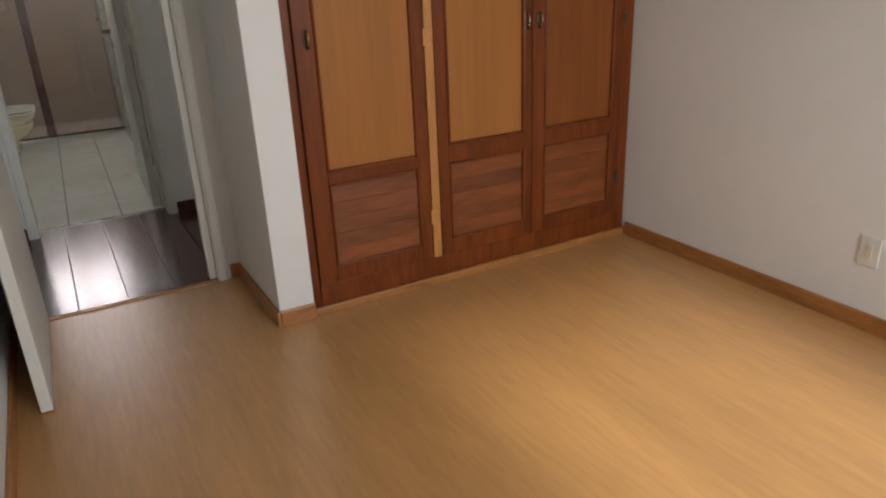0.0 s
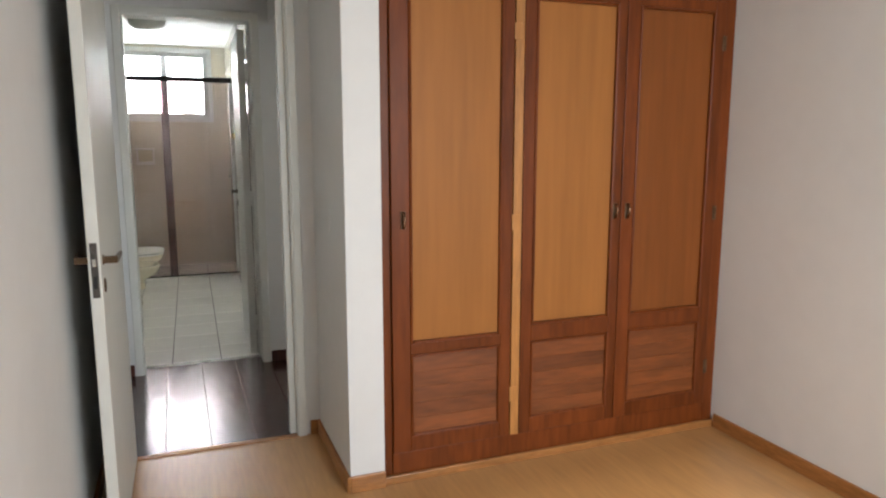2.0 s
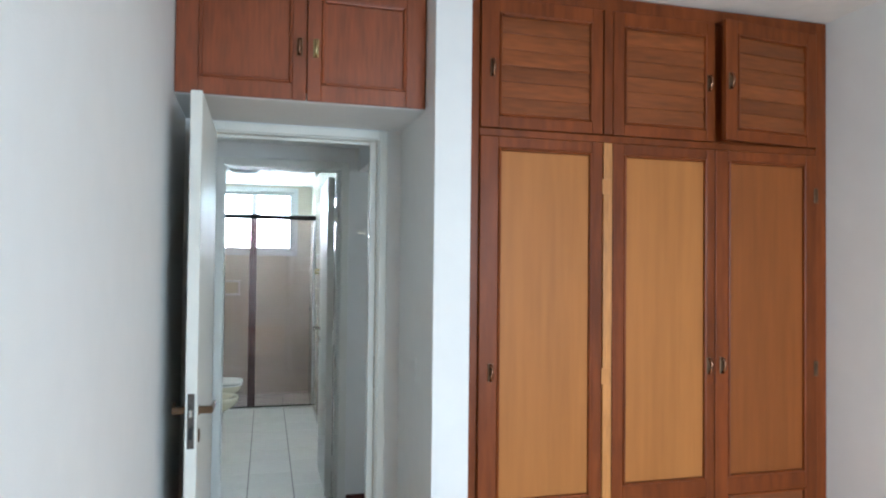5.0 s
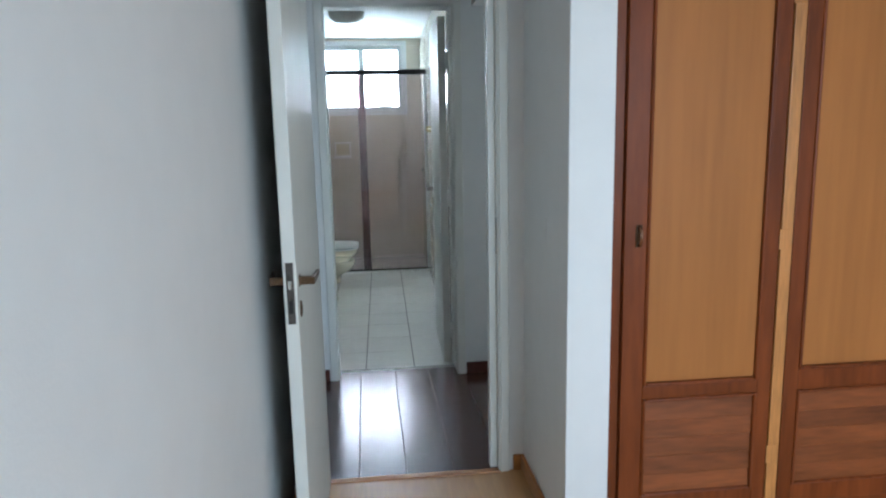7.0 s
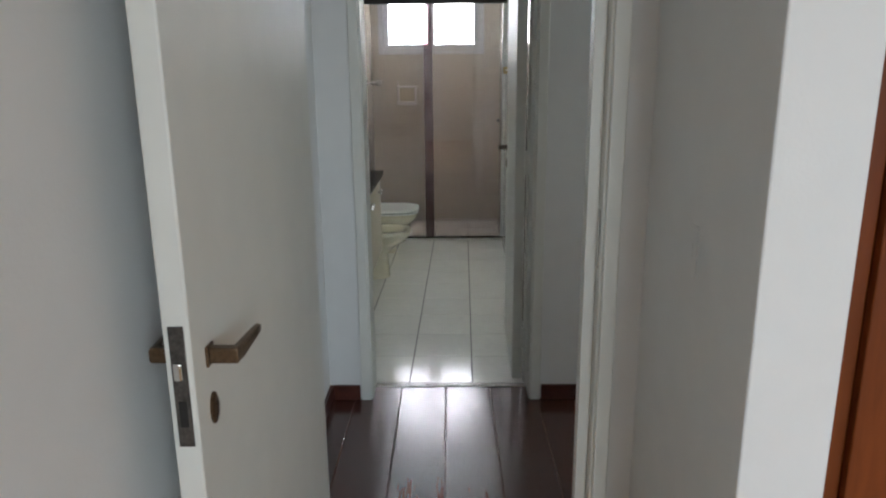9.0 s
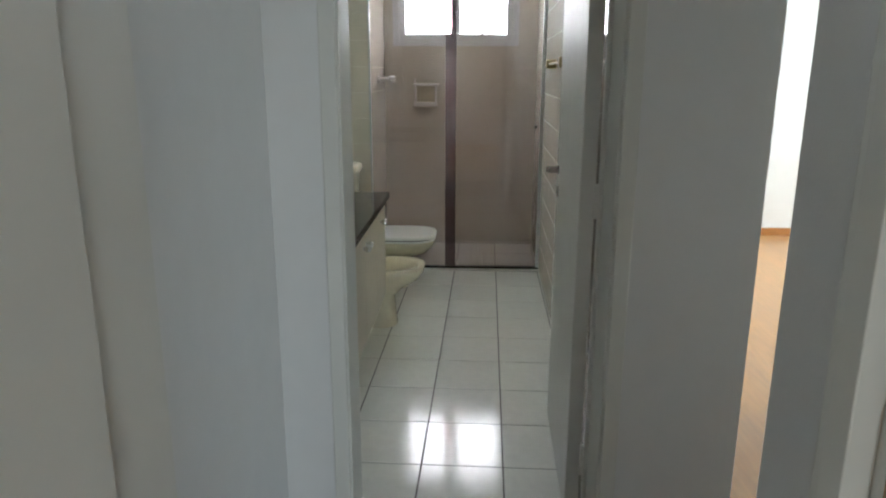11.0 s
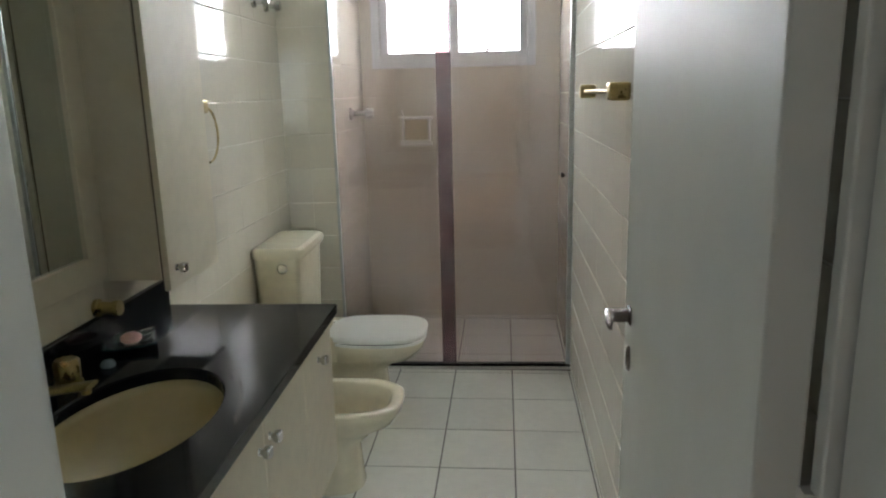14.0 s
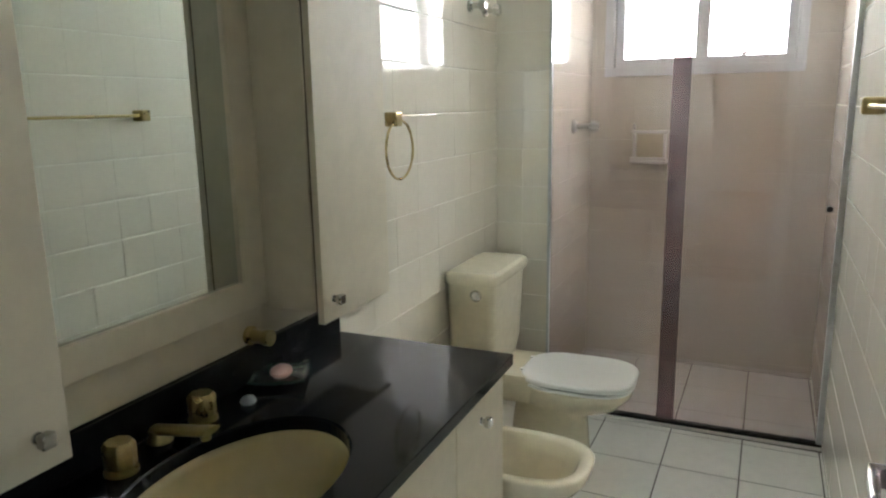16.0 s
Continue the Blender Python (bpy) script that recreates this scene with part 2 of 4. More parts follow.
def loft(rings, cap=True):
    """A skin over closed rings of equally many places."""
    bm = bmesh.new()
    made = [[bm.verts.new(p) for p in ring] for ring in rings]
    n = len(made[0])
    for a, b in zip(made, made[1:]):
        for k in range(n):
            bm.faces.new((a[k], a[(k + 1) % n], b[(k + 1) % n], b[k])).smooth = True
    if cap:
        bm.faces.new(made[0][::-1])
        bm.faces.new(made[-1])
    return bm


def tube(points, radius, steps=12):
    """A round bar along the given places."""
    rings = []
    pts = [Vector(p) for p in points]
    for k, p in enumerate(pts):
        way = (pts[min(k + 1, len(pts) - 1)] - pts[max(k - 1, 0)]).normalized()
        side = way.cross(Vector((0, 0, 1)) if abs(way.z) < 0.9 else Vector((1, 0, 0))).normalized()
        up = side.cross(way)
        rings.append([p + radius * (math.cos(a) * side + math.sin(a) * up) for a in (2 * math.pi * j / steps for j in range(steps))])
    return loft(rings)


def oval(cx, cy, z, front, back, half, power=2.3, steps=40):
    """A closed egg-shaped ring: front reaches to +x, back to -x, half is the half width along y."""
    ring = []
    for k in range(steps):
        a = 2 * math.pi * k / steps
        c, s = math.cos(a), math.sin(a)
        r = (abs(c) ** power + abs(s) ** power) ** (-1 / power)
        ring.append((cx + r * c * (front if c > 0 else back), cy + r * s * half, z))
    return ring


# ---- plan ----
LEFT, RIGHT, BACK, NICHE = -0.31, 2.51, -0.92, 3.38
PILLAR0, PILLAR1, PILLARY = 0.650, 0.798, 2.747
TOP = 2.66
HALL0, HALL1 = 3.52, 4.60
BATH0, BATH1 = 4.75, 8.64
BL, BR = -0.83, 0.61
SHY, SHX = 7.74, -0.575
BTOP = 2.44
SKEW = 0.0195


def right_at(y):
    """Where the slightly skewed bathroom wall stands at a given y."""
    return BR + SKEW * (y - 6.40)


# ---- bedroom shell ----
setting("floor_bedroom", box(LEFT - 0.15, RIGHT + 0.15, BACK - 0.15, NICHE, -0.10, 0.0), FLOOR, "glossy honey-coloured laminate wood floor", "floor")
setting("ceiling_bedroom", box(LEFT - 0.15, RIGHT + 0.15, BACK - 0.15, HALL0, TOP, TOP + 0.12), CEIL, "plain white painted ceiling of the bedroom", "ceiling")
setting("wall_left", box(LEFT - 0.15, LEFT, BACK - 0.15, NICHE, 0, TOP), WALL, "plain off-white painted bedroom wall", "wall")
wk = box(LEFT, 0.78, BACK - 0.15, BACK, 0, TOP)
box(2.02, RIGHT, BACK - 0.15, BACK, 0, TOP, bm=wk)
box(0.78, 2.02, BACK - 0.15, BACK, 0, 0.95, bm=wk)
box(0.78, 2.02, BACK - 0.15, BACK, 2.15, TOP, bm=wk)
setting("wall_behind", wk, WALL, "off-white painted bedroom wall with a window opening", "wall")
setting("wall_right", box(RIGHT, RIGHT + 0.15, BACK - 0.15, NICHE + 0.14, 0, TOP), WALL, "plain off-white painted bedroom wall", "wall")
setting("wall_pier", box(PILLAR0, PILLAR1, PILLARY, NICHE, 0, TOP, 0.004), WALL, "white painted wall pier beside the wardrobe", "wall")
# wall with the bedroom doorway
DOOR0, DOOR1, DOORZ = -0.194, 0.540, 2.105
wd = box(LEFT - 0.15, DOOR0 - 0.02, NICHE, HALL0, 0, TOP)
box(DOOR1 + 0.02, RIGHT + 0.15, NICHE, HALL0, 0, TOP, bm=wd)
box(DOOR0 - 0.02, DOOR1 + 0.02, NICHE, HALL0, DOORZ + 0.02, TOP, bm=wd)
setting("wall_doorway", wd, WALL, "white painted wall with the bedroom doorway", "wall")
setting("wall_niche_soffit", box(LEFT, PILLAR0, 2.905, NICHE, 2.158, 2.190), WALL, "white painted soffit under the overhead cabinet", "soffit")


def baseboard(name, x0, x1, y0, y1, mat, high=0.07):
    bm = box(x0, x1, y0, y1, 0, high, 0.004)
    return setting(name, bm, mat, "low varnished wooden skirting board along the wall" if mat is BASE else "dark red-brown wooden skirting board", "baseboard")


baseboard("baseboard_left", LEFT, LEFT + 0.014, BACK, NICHE, BASE)
baseboard("baseboard_right", RIGHT - 0.014, RIGHT, BACK, 2.74, BASE)
baseboard("baseboard_pier_side", PILLAR0 - 0.014, PILLAR0, PILLARY - 0.012, NICHE, BASE)
baseboard("baseboard_pier_front", PILLAR0, PILLAR1, PILLARY - 0.014, PILLARY, BASE)
baseboard("baseboard_niche", DOOR1 + 0.062, PILLAR0 - 0.014, NICHE - 0.014, NICHE, BASE)
baseboard("baseboard_behind", LEFT + 0.014, RIGHT - 0.014, BACK, BACK + 0.014, BASE)


def door_frame(name, x0, x1, y0, y1, high, trim=0.05, label="white enamelled wooden door frame"):
    """Lining and casing of a doorway in a wall between y0 and y1."""
    f = thing(name, label, "door frame", kind="structure")
    for a, b in ((x0 - 0.02, x0), (x1, x1 + 0.02)):
        part("lining", box(a, b, y0 - 0.004, y1 + 0.004, 0, high + 0.02, 0.002), ENAMEL, f)
    part("lining_head", box(x0, x1, y0 - 0.004, y1 + 0.004, high, high + 0.02, 0.002), ENAMEL, f)
    for ya, yb in ((y0 - 0.018, y0 - 0.005), (y1 + 0.005, y1 + 0.018)):
        part("casing", box(x0 - trim, x0 - 0.006, ya, yb, 0, high + trim, 0.004), ENAMEL, f)
        part("casing", box(x1 + 0.006, x1 + trim, ya, yb, 0, high + trim, 0.004), ENAMEL, f)
        part("casing_head", box(x0 - 0.006, x1 + 0.006, ya, yb, high + 0.006, high + trim, 0.004), ENAMEL, f)
    return f


door_frame("door_frame_bedroom", DOOR0, DOOR1, NICHE, HALL0, DOORZ, 0.045)
part("stop", box(DOOR1 - 0.031, DOOR1, NICHE + 0.033, NICHE + 0.075, 0, DOORZ, 0.002), ENAMEL, bpy.data.objects["door_frame_bedroom"])
part("strike_plate", box(DOOR1 - 0.003, DOOR1 + 0.001, NICHE + 0.012, NICHE + 0.036, 0.95, 1.10, 0.001), CHROME, bpy.data.objects["door_frame_bedroom"])
part("stop_head", box(DOOR0, DOOR1 - 0.0315, NICHE + 0.045, NICHE + 0.075, DOORZ - 0.012, DOORZ, 0.002), ENAMEL, bpy.data.objects["door_frame_bedroom"])
setting("threshold_bedroom", box(DOOR0, DOOR1, NICHE - 0.02, NICHE + 0.015, 0.0, 0.006, 0.002), BASE, "thin wooden threshold strip between two floors", "threshold")


def lever(name, parent, m, mat, out=1.0):
    """A door lever with its square rose: local x along the leaf towards the hinge, z up, y out of the face."""
    rose = box(-0.009, 0.009, 0, 0.046, -0.012, 0.012, 0.003)
    join(rose, box(-0.014, 0.014, 0, 0.004, -0.016, 0.016, 0.0015))
    rings = []
    for x, y, z, h, d in ((-0.009, 0.042, 0.0, 0.010, 0.004), (0.010, 0.042, 0.0, 0.011, 0.006), (0.024, 0.043, 0.001, 0.010, 0.006), (0.074, 0.047, 0.006, 0.0075, 0.0045), (0.090, 0.049, 0.008, 0.006, 0.004), (0.094, 0.049, 0.008, 0.004, 0.002)):
        rings.append([(x, y - d, z - h), (x, y - d * 0.4, z - h * 1.1), (x, y + d, z - h * 0.8), (x, y + d, z + h * 0.8), (x, y - d * 0.4, z + h * 1.1), (x, y - d, z + h)])
    join(rose, loft(rings))
    bmesh.ops.transform(rose, matrix=m, verts=rose.verts[:])
    return part(name, rose, mat, parent, "curved metal door lever")


def panel_door(name, label, hinge, free, thick, high, lever_mat, swing, lever_z):
    """A flush door leaf from its hinge to its free edge; swing +1 puts the thickness on the left of that way."""
    d = thing(name, label, "door")
    way = Vector((free[0] - hinge[0], free[1] - hinge[1], 0))
    wide = way.length
    turn = math.degrees(math.atan2(way.y, way.x))
    d.matrix_world = pose(hinge[0], hinge[1], 0, 0, 0, turn)
    part("leaf", box(0, wide, 0 if swing > 0 else -thick, thick if swing > 0 else 0, 0.008, high, 0.003), ENAMEL, d)
    ya, yb = (0, thick) if swing > 0 else (-thick, 0)
    part("lock_plate", box(wide - 0.001, wide + 0.002, ya + 0.008, yb - 0.008, lever_z - 0.115, lever_z + 0.065, 0.001), DARKSTEEL, d, "worn steel lock plate on the edge")
    part("latch", box(wide, wide + 0.010, ya + 0.013, yb - 0.013, lever_z - 0.012, lever_z + 0.014, 0.003), CHROME, d)
    part("bolt_slot", box(wide + 0.001, wide + 0.003, ya + 0.013, yb - 0.013, lever_z - 0.085, lever_z - 0.045, 0.001), DARKHOLE, d)
    for side in (1, -1):
        face = yb if side > 0 else ya
        m = pose(wide - 0.06, face, lever_z, 0, 0, 0) @ Matrix.Diagonal((-1, side, 1, 1))
        lever("lever", d, m, lever_mat)
        key = lathe([(0.001, 0), (0.020, 0), (0.020, 0.003), (0.016, 0.005), (0.001, 0.005)], 20, Matrix.Diagonal((0.75, 1, 1.25, 1)) @ pose(0, 0, 0, -90))
        join(key, box(-0.0025, 0.0025, 0.004, 0.0062, -0.012, 0.010))
        bmesh.ops.transform(key, matrix=pose(wide - 0.06, face, lever_z - 0.085) @ Matrix.Diagonal((1, side, 1, 1)), verts=key.verts[:])
        part("escutcheon", key, lever_mat, d, "oval keyhole plate")
    for z in (0.22, 1.043, 1.85):
        out = ya if swing < 0 else yb
        way_out = -1 if swing < 0 else 1
        part("hinge_plate", box(-0.016, 0.001, min(out - way_out * 0.004, out + way_out * 0.013), max(out - way_out * 0.004, out + way_out * 0.013), z - 0.050, z + 0.050, 0.001), ENAMEL, d)
        for k in range(3):
            part("hinge", tube([(-0.010, out + way_out * 0.006, z - 0.050 + 0.034 * k), (-0.010, out + way_out * 0.006, z - 0.018 + 0.034 * k)], 0.007), ENAMEL, d)
    return d


# open leaf standing along the left wall
panel_door("door_1", "off-white enamelled flush door standing open beside the wall", (-0.178, 3.372), (-0.187, 2.585), 0.038, 2.10, BRONZE, -1, 1.035)

# ---- overhead cabinet in the niche ----


def pull(parent, x, y, z, mat=BRONZE):
    """A small bow pull standing upright on a face that looks to -y."""
    p = part("pull", box(x - 0.011, x + 0.011, y - 0.005, y, z - 0.036, z + 0.036, 0.002), mat, parent, "small bronze bow pull")
    part("bow", tube([(x, y - 0.004, z - 0.030), (x, y - 0.013, z - 0.028), (x, y - 0.020, z - 0.018), (x, y - 0.023, z), (x, y - 0.020, z + 0.018), (x, y - 0.013, z + 0.028), (x, y - 0.004, z + 0.030)], 0.0062, 10), COPPER if mat is BRONZE else mat, p, "polished copper bow")
    return p


BEAD = 0.012


def framed_door(parent, x0, x1, z0, z1, y, stile, panel, wood, infill, slats=0, name="door"):
    """A door of stiles and rails round one or more sunk panels; panel: list of (px0, px1, pz0, pz1, slats, material)."""
    d = part(name, box(x0, x1, y, y + 0.006, z0, z1, 0.001), wood, parent)
    cuts = sorted(panel, key=lambda p: p[2])
    px0, px1 = cuts[0][0], cuts[0][1]
    part("stile", box(x0, px0, y - 0.019, y, z0, z1, 0.003), wood, d)
    part("stile", box(px1, x1, y - 0.019, y, z0, z1, 0.003), wood, d)
    level = z0
    for p in cuts:
        part("rail", box(px0, px1, y - 0.018, y, level, p[2], 0.003), wood, d)
        level = p[3]
    part("rail", box(px0, px1, y - 0.018, y, level, z1, 0.003), wood, d)
    for a, b, c, e, count, mat in cuts:
        for bead in ((a, a + BEAD, c, e), (b - BEAD, b, c, e), (a + BEAD, b - BEAD, c, c + BEAD), (a + BEAD, b - BEAD, e - BEAD, e)):
            part("bead", box(bead[0], bead[1], y - 0.024, y - 0.001, bead[2], bead[3], 0.006), wood, d)
        if count:
            step = (e - c - 2 * BEAD) / count
            for k in range(count):
                zc = c + BEAD + step * (k + 0.5)
                slat = box(a + BEAD, b - BEAD, -0.004, 0.004, -step * 0.55, step * 0.55, 0.0025)
                bmesh.ops.transform(slat, matrix=pose(0, y - 0.009, zc, -6), verts=slat.verts[:])
                part("slat", slat, mat, d)
        else:
            part("panel", box(a + BEAD, b - BEAD, y - 0.010, y - 0.001, c + BEAD, e - BEAD, 0.002), mat, d)
    return d


niche = thing("overhead_cabinet", "reddish-brown wooden overhead cabinet with two panelled doors", "cabinet")
part("body", box(LEFT + 0.002, PILLAR0 - 0.002, 2.912, NICHE - 0.002, 2.192, TOP - 0.002), NICHEWOOD, niche)
CY = 2.905
CM = 0.172
framed_door(niche, LEFT + 0.004, CM - 0.002, 2.160, TOP - 0.03, CY, 0.06, [(LEFT + 0.085, CM - 0.055, 2.225, TOP - 0.10, 0, NICHEWOOD)], NICHEWOOD, None)
framed_door(niche, CM + 0.002, PILLAR0 - 0.004, 2.160, TOP - 0.03, CY, 0.06, [(CM + 0.055, PILLAR0 - 0.085, 2.225, TOP - 0.10, 0, NICHEWOOD)], NICHEWOOD, None)
pull(niche, CM - 0.028, CY - 0.019, 2.365)
pull(niche, CM + 0.034, CY - 0.019, 2.365, GOLD)

# ---- wardrobe ----
WY = 2.777
WX0, WX1 = PILLAR1 + 0.002, RIGHT - 0.002
wardrobe = thing("built_in_wardrobe", "tall built-in mahogany wardrobe with cane-coloured panels and slatted doors", "wardrobe")
part("body", box(WX0, WX1, WY + 0.012, NICHE - 0.004, 0.0, TOP - 0.004), MAHOGANY, wardrobe)
part("side_post", box(WX0, 0.838, WY - 0.003, WY + 0.012, 0.0, TOP - 0.004, 0.003), MAHOGANY, wardrobe)
part("side_post", box(2.450, WX1, WY - 0.012, WY + 0.012, 0.0, TOP - 0.004, 0.003), MAHOGANY, wardrobe)
part("top_rail", box(0.838, 2.450, WY - 0.012, WY + 0.012, 2.600, TOP - 0.004, 0.003), MAHOGANY, wardrobe)
part("middle_rail", box(0.838, 2.450, WY - 0.010, WY + 0.012, 2.045, 2.075, 0.003), MAHOGANY, wardrobe)
part("plinth", box(0.838, 2.450, WY - 0.010, WY + 0.012, 0.0, 0.125, 0.003), MAHOGANY, wardrobe)
part("floor_strip", box(WX0, WX1, WY - 0.030, WY - 0.0125, 0.0, 0.035, 0.004), BASE, wardrobe, "narrow light wooden strip at the floor")
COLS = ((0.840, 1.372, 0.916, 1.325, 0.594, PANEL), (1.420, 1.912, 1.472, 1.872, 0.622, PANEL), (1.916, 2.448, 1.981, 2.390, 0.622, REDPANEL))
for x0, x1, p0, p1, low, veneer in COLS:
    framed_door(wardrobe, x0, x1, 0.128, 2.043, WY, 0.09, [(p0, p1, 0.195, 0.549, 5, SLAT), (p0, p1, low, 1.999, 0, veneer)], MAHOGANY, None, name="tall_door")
    upper = framed_door(wardrobe, x0, x1, 2.078, 2.598, WY, 0.09, [(p0, p1, 2.126, 2.540, 6, SLAT)], MAHOGANY, None, name="upper_door")
    if veneer is REDPANEL:
        upper.matrix_world = pose(x1, WY, 0, 0, 0, 6.5) @ pose(-x1, -WY, 0)
part("centre_strip", box(1.376, 1.416, WY - 0.022, WY + 0.011, 0.128, 2.043, 0.003), STRIP, wardrobe, "pale unvarnished wooden strip")
part("centre_strip", box(1.376, 1.416, WY - 0.022, WY + 0.011, 2.078, 2.598, 0.003), MAHOGANY, wardrobe)
for z in (0.32, 1.08, 1.86):
    for x in (1.372, 2.440):
        part("hinge", box(x - 0.004 if x < 2 else x - 0.010, x + 0.038 if x < 2 else x + 0.012, WY - 0.025, WY - 0.0215, z - 0.034, z + 0.034, 0.002), STRIP if x < 2 else BRONZE, wardrobe)
for x, z in ((0.888, 1.108), (1.881, 1.108), (1.947, 1.108), (0.888, 2.315), (1.881, 2.33)):
    pull(wardrobe, x, WY - 0.019, z)
pull(wardrobe, 1.945, WY - 0.078, 2.33)

# ---- bedroom window, behind the walker ----


def window(name, m, wide, low, high, label, panes=2, mat=WHITEALU, deep=0.05):
    """A window in its opening; local x across, y out, z up."""
    w = thing(name, label, "window", kind="structure")
    w.matrix_world = m
    b = 0.045
    part("window_frame", box(-wide / 2, wide / 2, 0, deep, low, low + b, 0.004), mat, w)
    part("window_frame", box(-wide / 2, wide / 2, 0, deep, high - b, high, 0.004), mat, w)
    part("window_frame", box(-wide / 2, -wide / 2 + b, 0, deep, low + b, high - b, 0.004), mat, w)
    part("window_frame", box(wide / 2 - b, wide / 2, 0, deep, low + b, high - b, 0.004), mat, w)
    step = (wide - 2 * b) / panes
    for k in range(panes):
        x0 = -wide / 2 + b + step * k
        if k:
            part("mullion", box(x0 - 0.033, x0 + 0.033, 0.004, deep - 0.004, low + b, high - b, 0.004), mat, w)
        pane = part("pane", box(x0 + (0.033 if k else 0), x0 + step - (0.033 if k < panes - 1 else 0), 0.022, 0.027, low + b, high - b), PANE, w)
        pane.visible_shadow = False
    return w


window("window_1", pose(1.40, BACK - 0.05, 0, 0, 0, 180), 1.24, 0.95, 2.15, "white aluminium bedroom window", 2)

# ---- hall ----
HL, HR = -0.378, 0.63
HTOP, HEND = 2.265, 0.90
setting("wall_hall_left", box(HL - 0.12, HL, HALL0, HALL1, 0, TOP), WALL, "plain white painted hallway wall", "wall")
setting("wall_hall_right", box(HR, 0.86, HALL0, 3.85, 0, TOP, 0.003), WALL, "plain white painted hallway wall with an open passage", "wall")
setting("wall_hall_lintel", box(HR, 0.86, 3.85, HALL1, 2.12, TOP), WALL, "white painted wall over the passage", "wall")
BD0, BD1, BDZ = -0.185, 0.518, 2.122
wb = box(BL - 0.15, BD0 - 0.02, HALL1, BATH0, 0, TOP)
box(BD1 + 0.02, HEND, HALL1, 4.705, 0, TOP, bm=wb)
box(BD1 + 0.02, 0.862, 4.705, BATH0, 0, TOP, bm=wb)
box(BD0 - 0.02, BD1 + 0.02, HALL1, BATH0, BDZ + 0.02, TOP, bm=wb)
setting("wall_hall_end", wb, WALL, "white painted wall with the bathroom doorway", "wall")
door_frame("door_frame_bathroom", BD0, BD1, HALL1, BATH0, BDZ, 0.050)
setting("ceiling_hall", box(HL - 0.12, HEND, HALL0, HALL1, HTOP, HTOP + 0.10), CEIL, "plain white low hallway ceiling", "ceiling")
spot = thing("ceiling_spotlight", "small unlit round recessed spotlight in the hallway ceiling", "spotlight")
part("ring", lathe([(0.040, 0), (0.056, -0.002), (0.058, -0.006), (0.052, -0.011), (0.041, -0.012)], 32, pose(0.362, 4.27, HTOP)), ALU, spot, "brushed metal trim ring")
part("lens", lathe([(0.001, -0.003), (0.039, -0.003), (0.039, -0.006), (0.001, -0.008)], 28, pose(0.362, 4.27, HTOP)), DARKHOLE, spot, "dark glass lens")
baseboard("baseboard_hall_left", HL, HL + 0.014, HALL0, HALL1, DARKBASE)
baseboard("baseboard_hall_end_a", HL + 0.014, BD0 - 0.056, HALL1 - 0.014, HALL1, DARKBASE)
baseboard("baseboard_hall_end_b", BD1 + 0.056, HEND, HALL1 - 0.014, HALL1, DARKBASE)
baseboard("baseboard_hall_right", HR - 0.014, HR, HALL0, 3.85, DARKBASE)
hall_floor = setting("floor_hall", box(HL - 0.1, HEND, NICHE + 0.015, BATH0 - 0.03, -0.10, -0.004), DARKBASE, "dark red-brown polished plank floor", "floor")
setting("threshold_bathroom", box(BD0 + 0.001, BD1 - 0.001, BATH0 - 0.03, BATH0 + 0.005, -0.004, 0.004, 0.002), MARBLE, "thin pale stone threshold strip", "threshold")

# ---- second room through the passage ----
setting("floor_second_room", box(HEND, 4.7, 3.55, 9.0, -0.10, 0.0), FLOOR, "glossy honey-coloured laminate wood floor", "floor")
setting("ceiling_second_room", box(0.86, 4.85, 3.55, 9.15, TOP, TOP + 0.12), CEIL, "plain white ceiling of the second room", "ceiling")
setting("wall_second_room_far", box(0.80, 4.85, 9.0, 9.15, 0, TOP), WALL, "plain white painted room wall", "wall")
setting("wall_living_near", box(0.863, 4.85, 3.522, 3.549, 0, TOP), WALL, "plain white painted room wall", "wall")
ws = box(4.7, 4.85, 5.30, 6.30, 0, TOP)
box(4.7, 4.85, 3.55, 3.90, 0, TOP, bm=ws)
box(4.7, 4.85, 3.90, 5.30, 0, 0.98, bm=ws)
box(4.7, 4.85, 3.90, 5.30, 2.22, TOP, bm=ws)
box(4.7, 4.85, 7.90, 9.0, 0, TOP, bm=ws)
box(4.7, 4.85, 6.30, 7.90, 0, 0.98, bm=ws)
box(4.7, 4.85, 6.30, 7.90, 2.22, TOP, bm=ws)
setting("wall_second_room_right", ws, WALL, "white painted room wall with two window openings", "wall")
window("window_4", pose(4.75, 4.60, 0, 0, 0, -90), 1.40, 0.98, 2.22, "white aluminium window beside the passage", 3)
wp = box(1.71, 1.86, 5.20, 5.70, 0, TOP, 0.003)
box(1.86, 4.7, 5.55, 5.70, 0, TOP, bm=wp)
setting("wall_second_room_corner", wp, WALL, "white painted wall corner at the end of the passage", "wall")
baseboard("baseboard_corner", 1.696, 1.71, 5.20, 5.714, BASE)
baseboard("baseboard_corner_room", 1.71, 4.7, 5.70, 5.714, BASE)
baseboard("baseboard_second_room", 0.86, 4.7, 8.986, 9.0, BASE)
window("window_2", pose(4.75, 7.10, 0, 0, 0, -90), 1.60, 0.98, 2.22, "wide white aluminium window of the second room", 3)

# bright sky outside the bathroom window
sky_card = tagged(link_mesh("backdrop", box(-2.6, 2.4, 9.70, 9.72, -0.5, 4.8), OVERCAST), "bright white overcast sky outside the bathroom window", "backdrop", kind="structure")

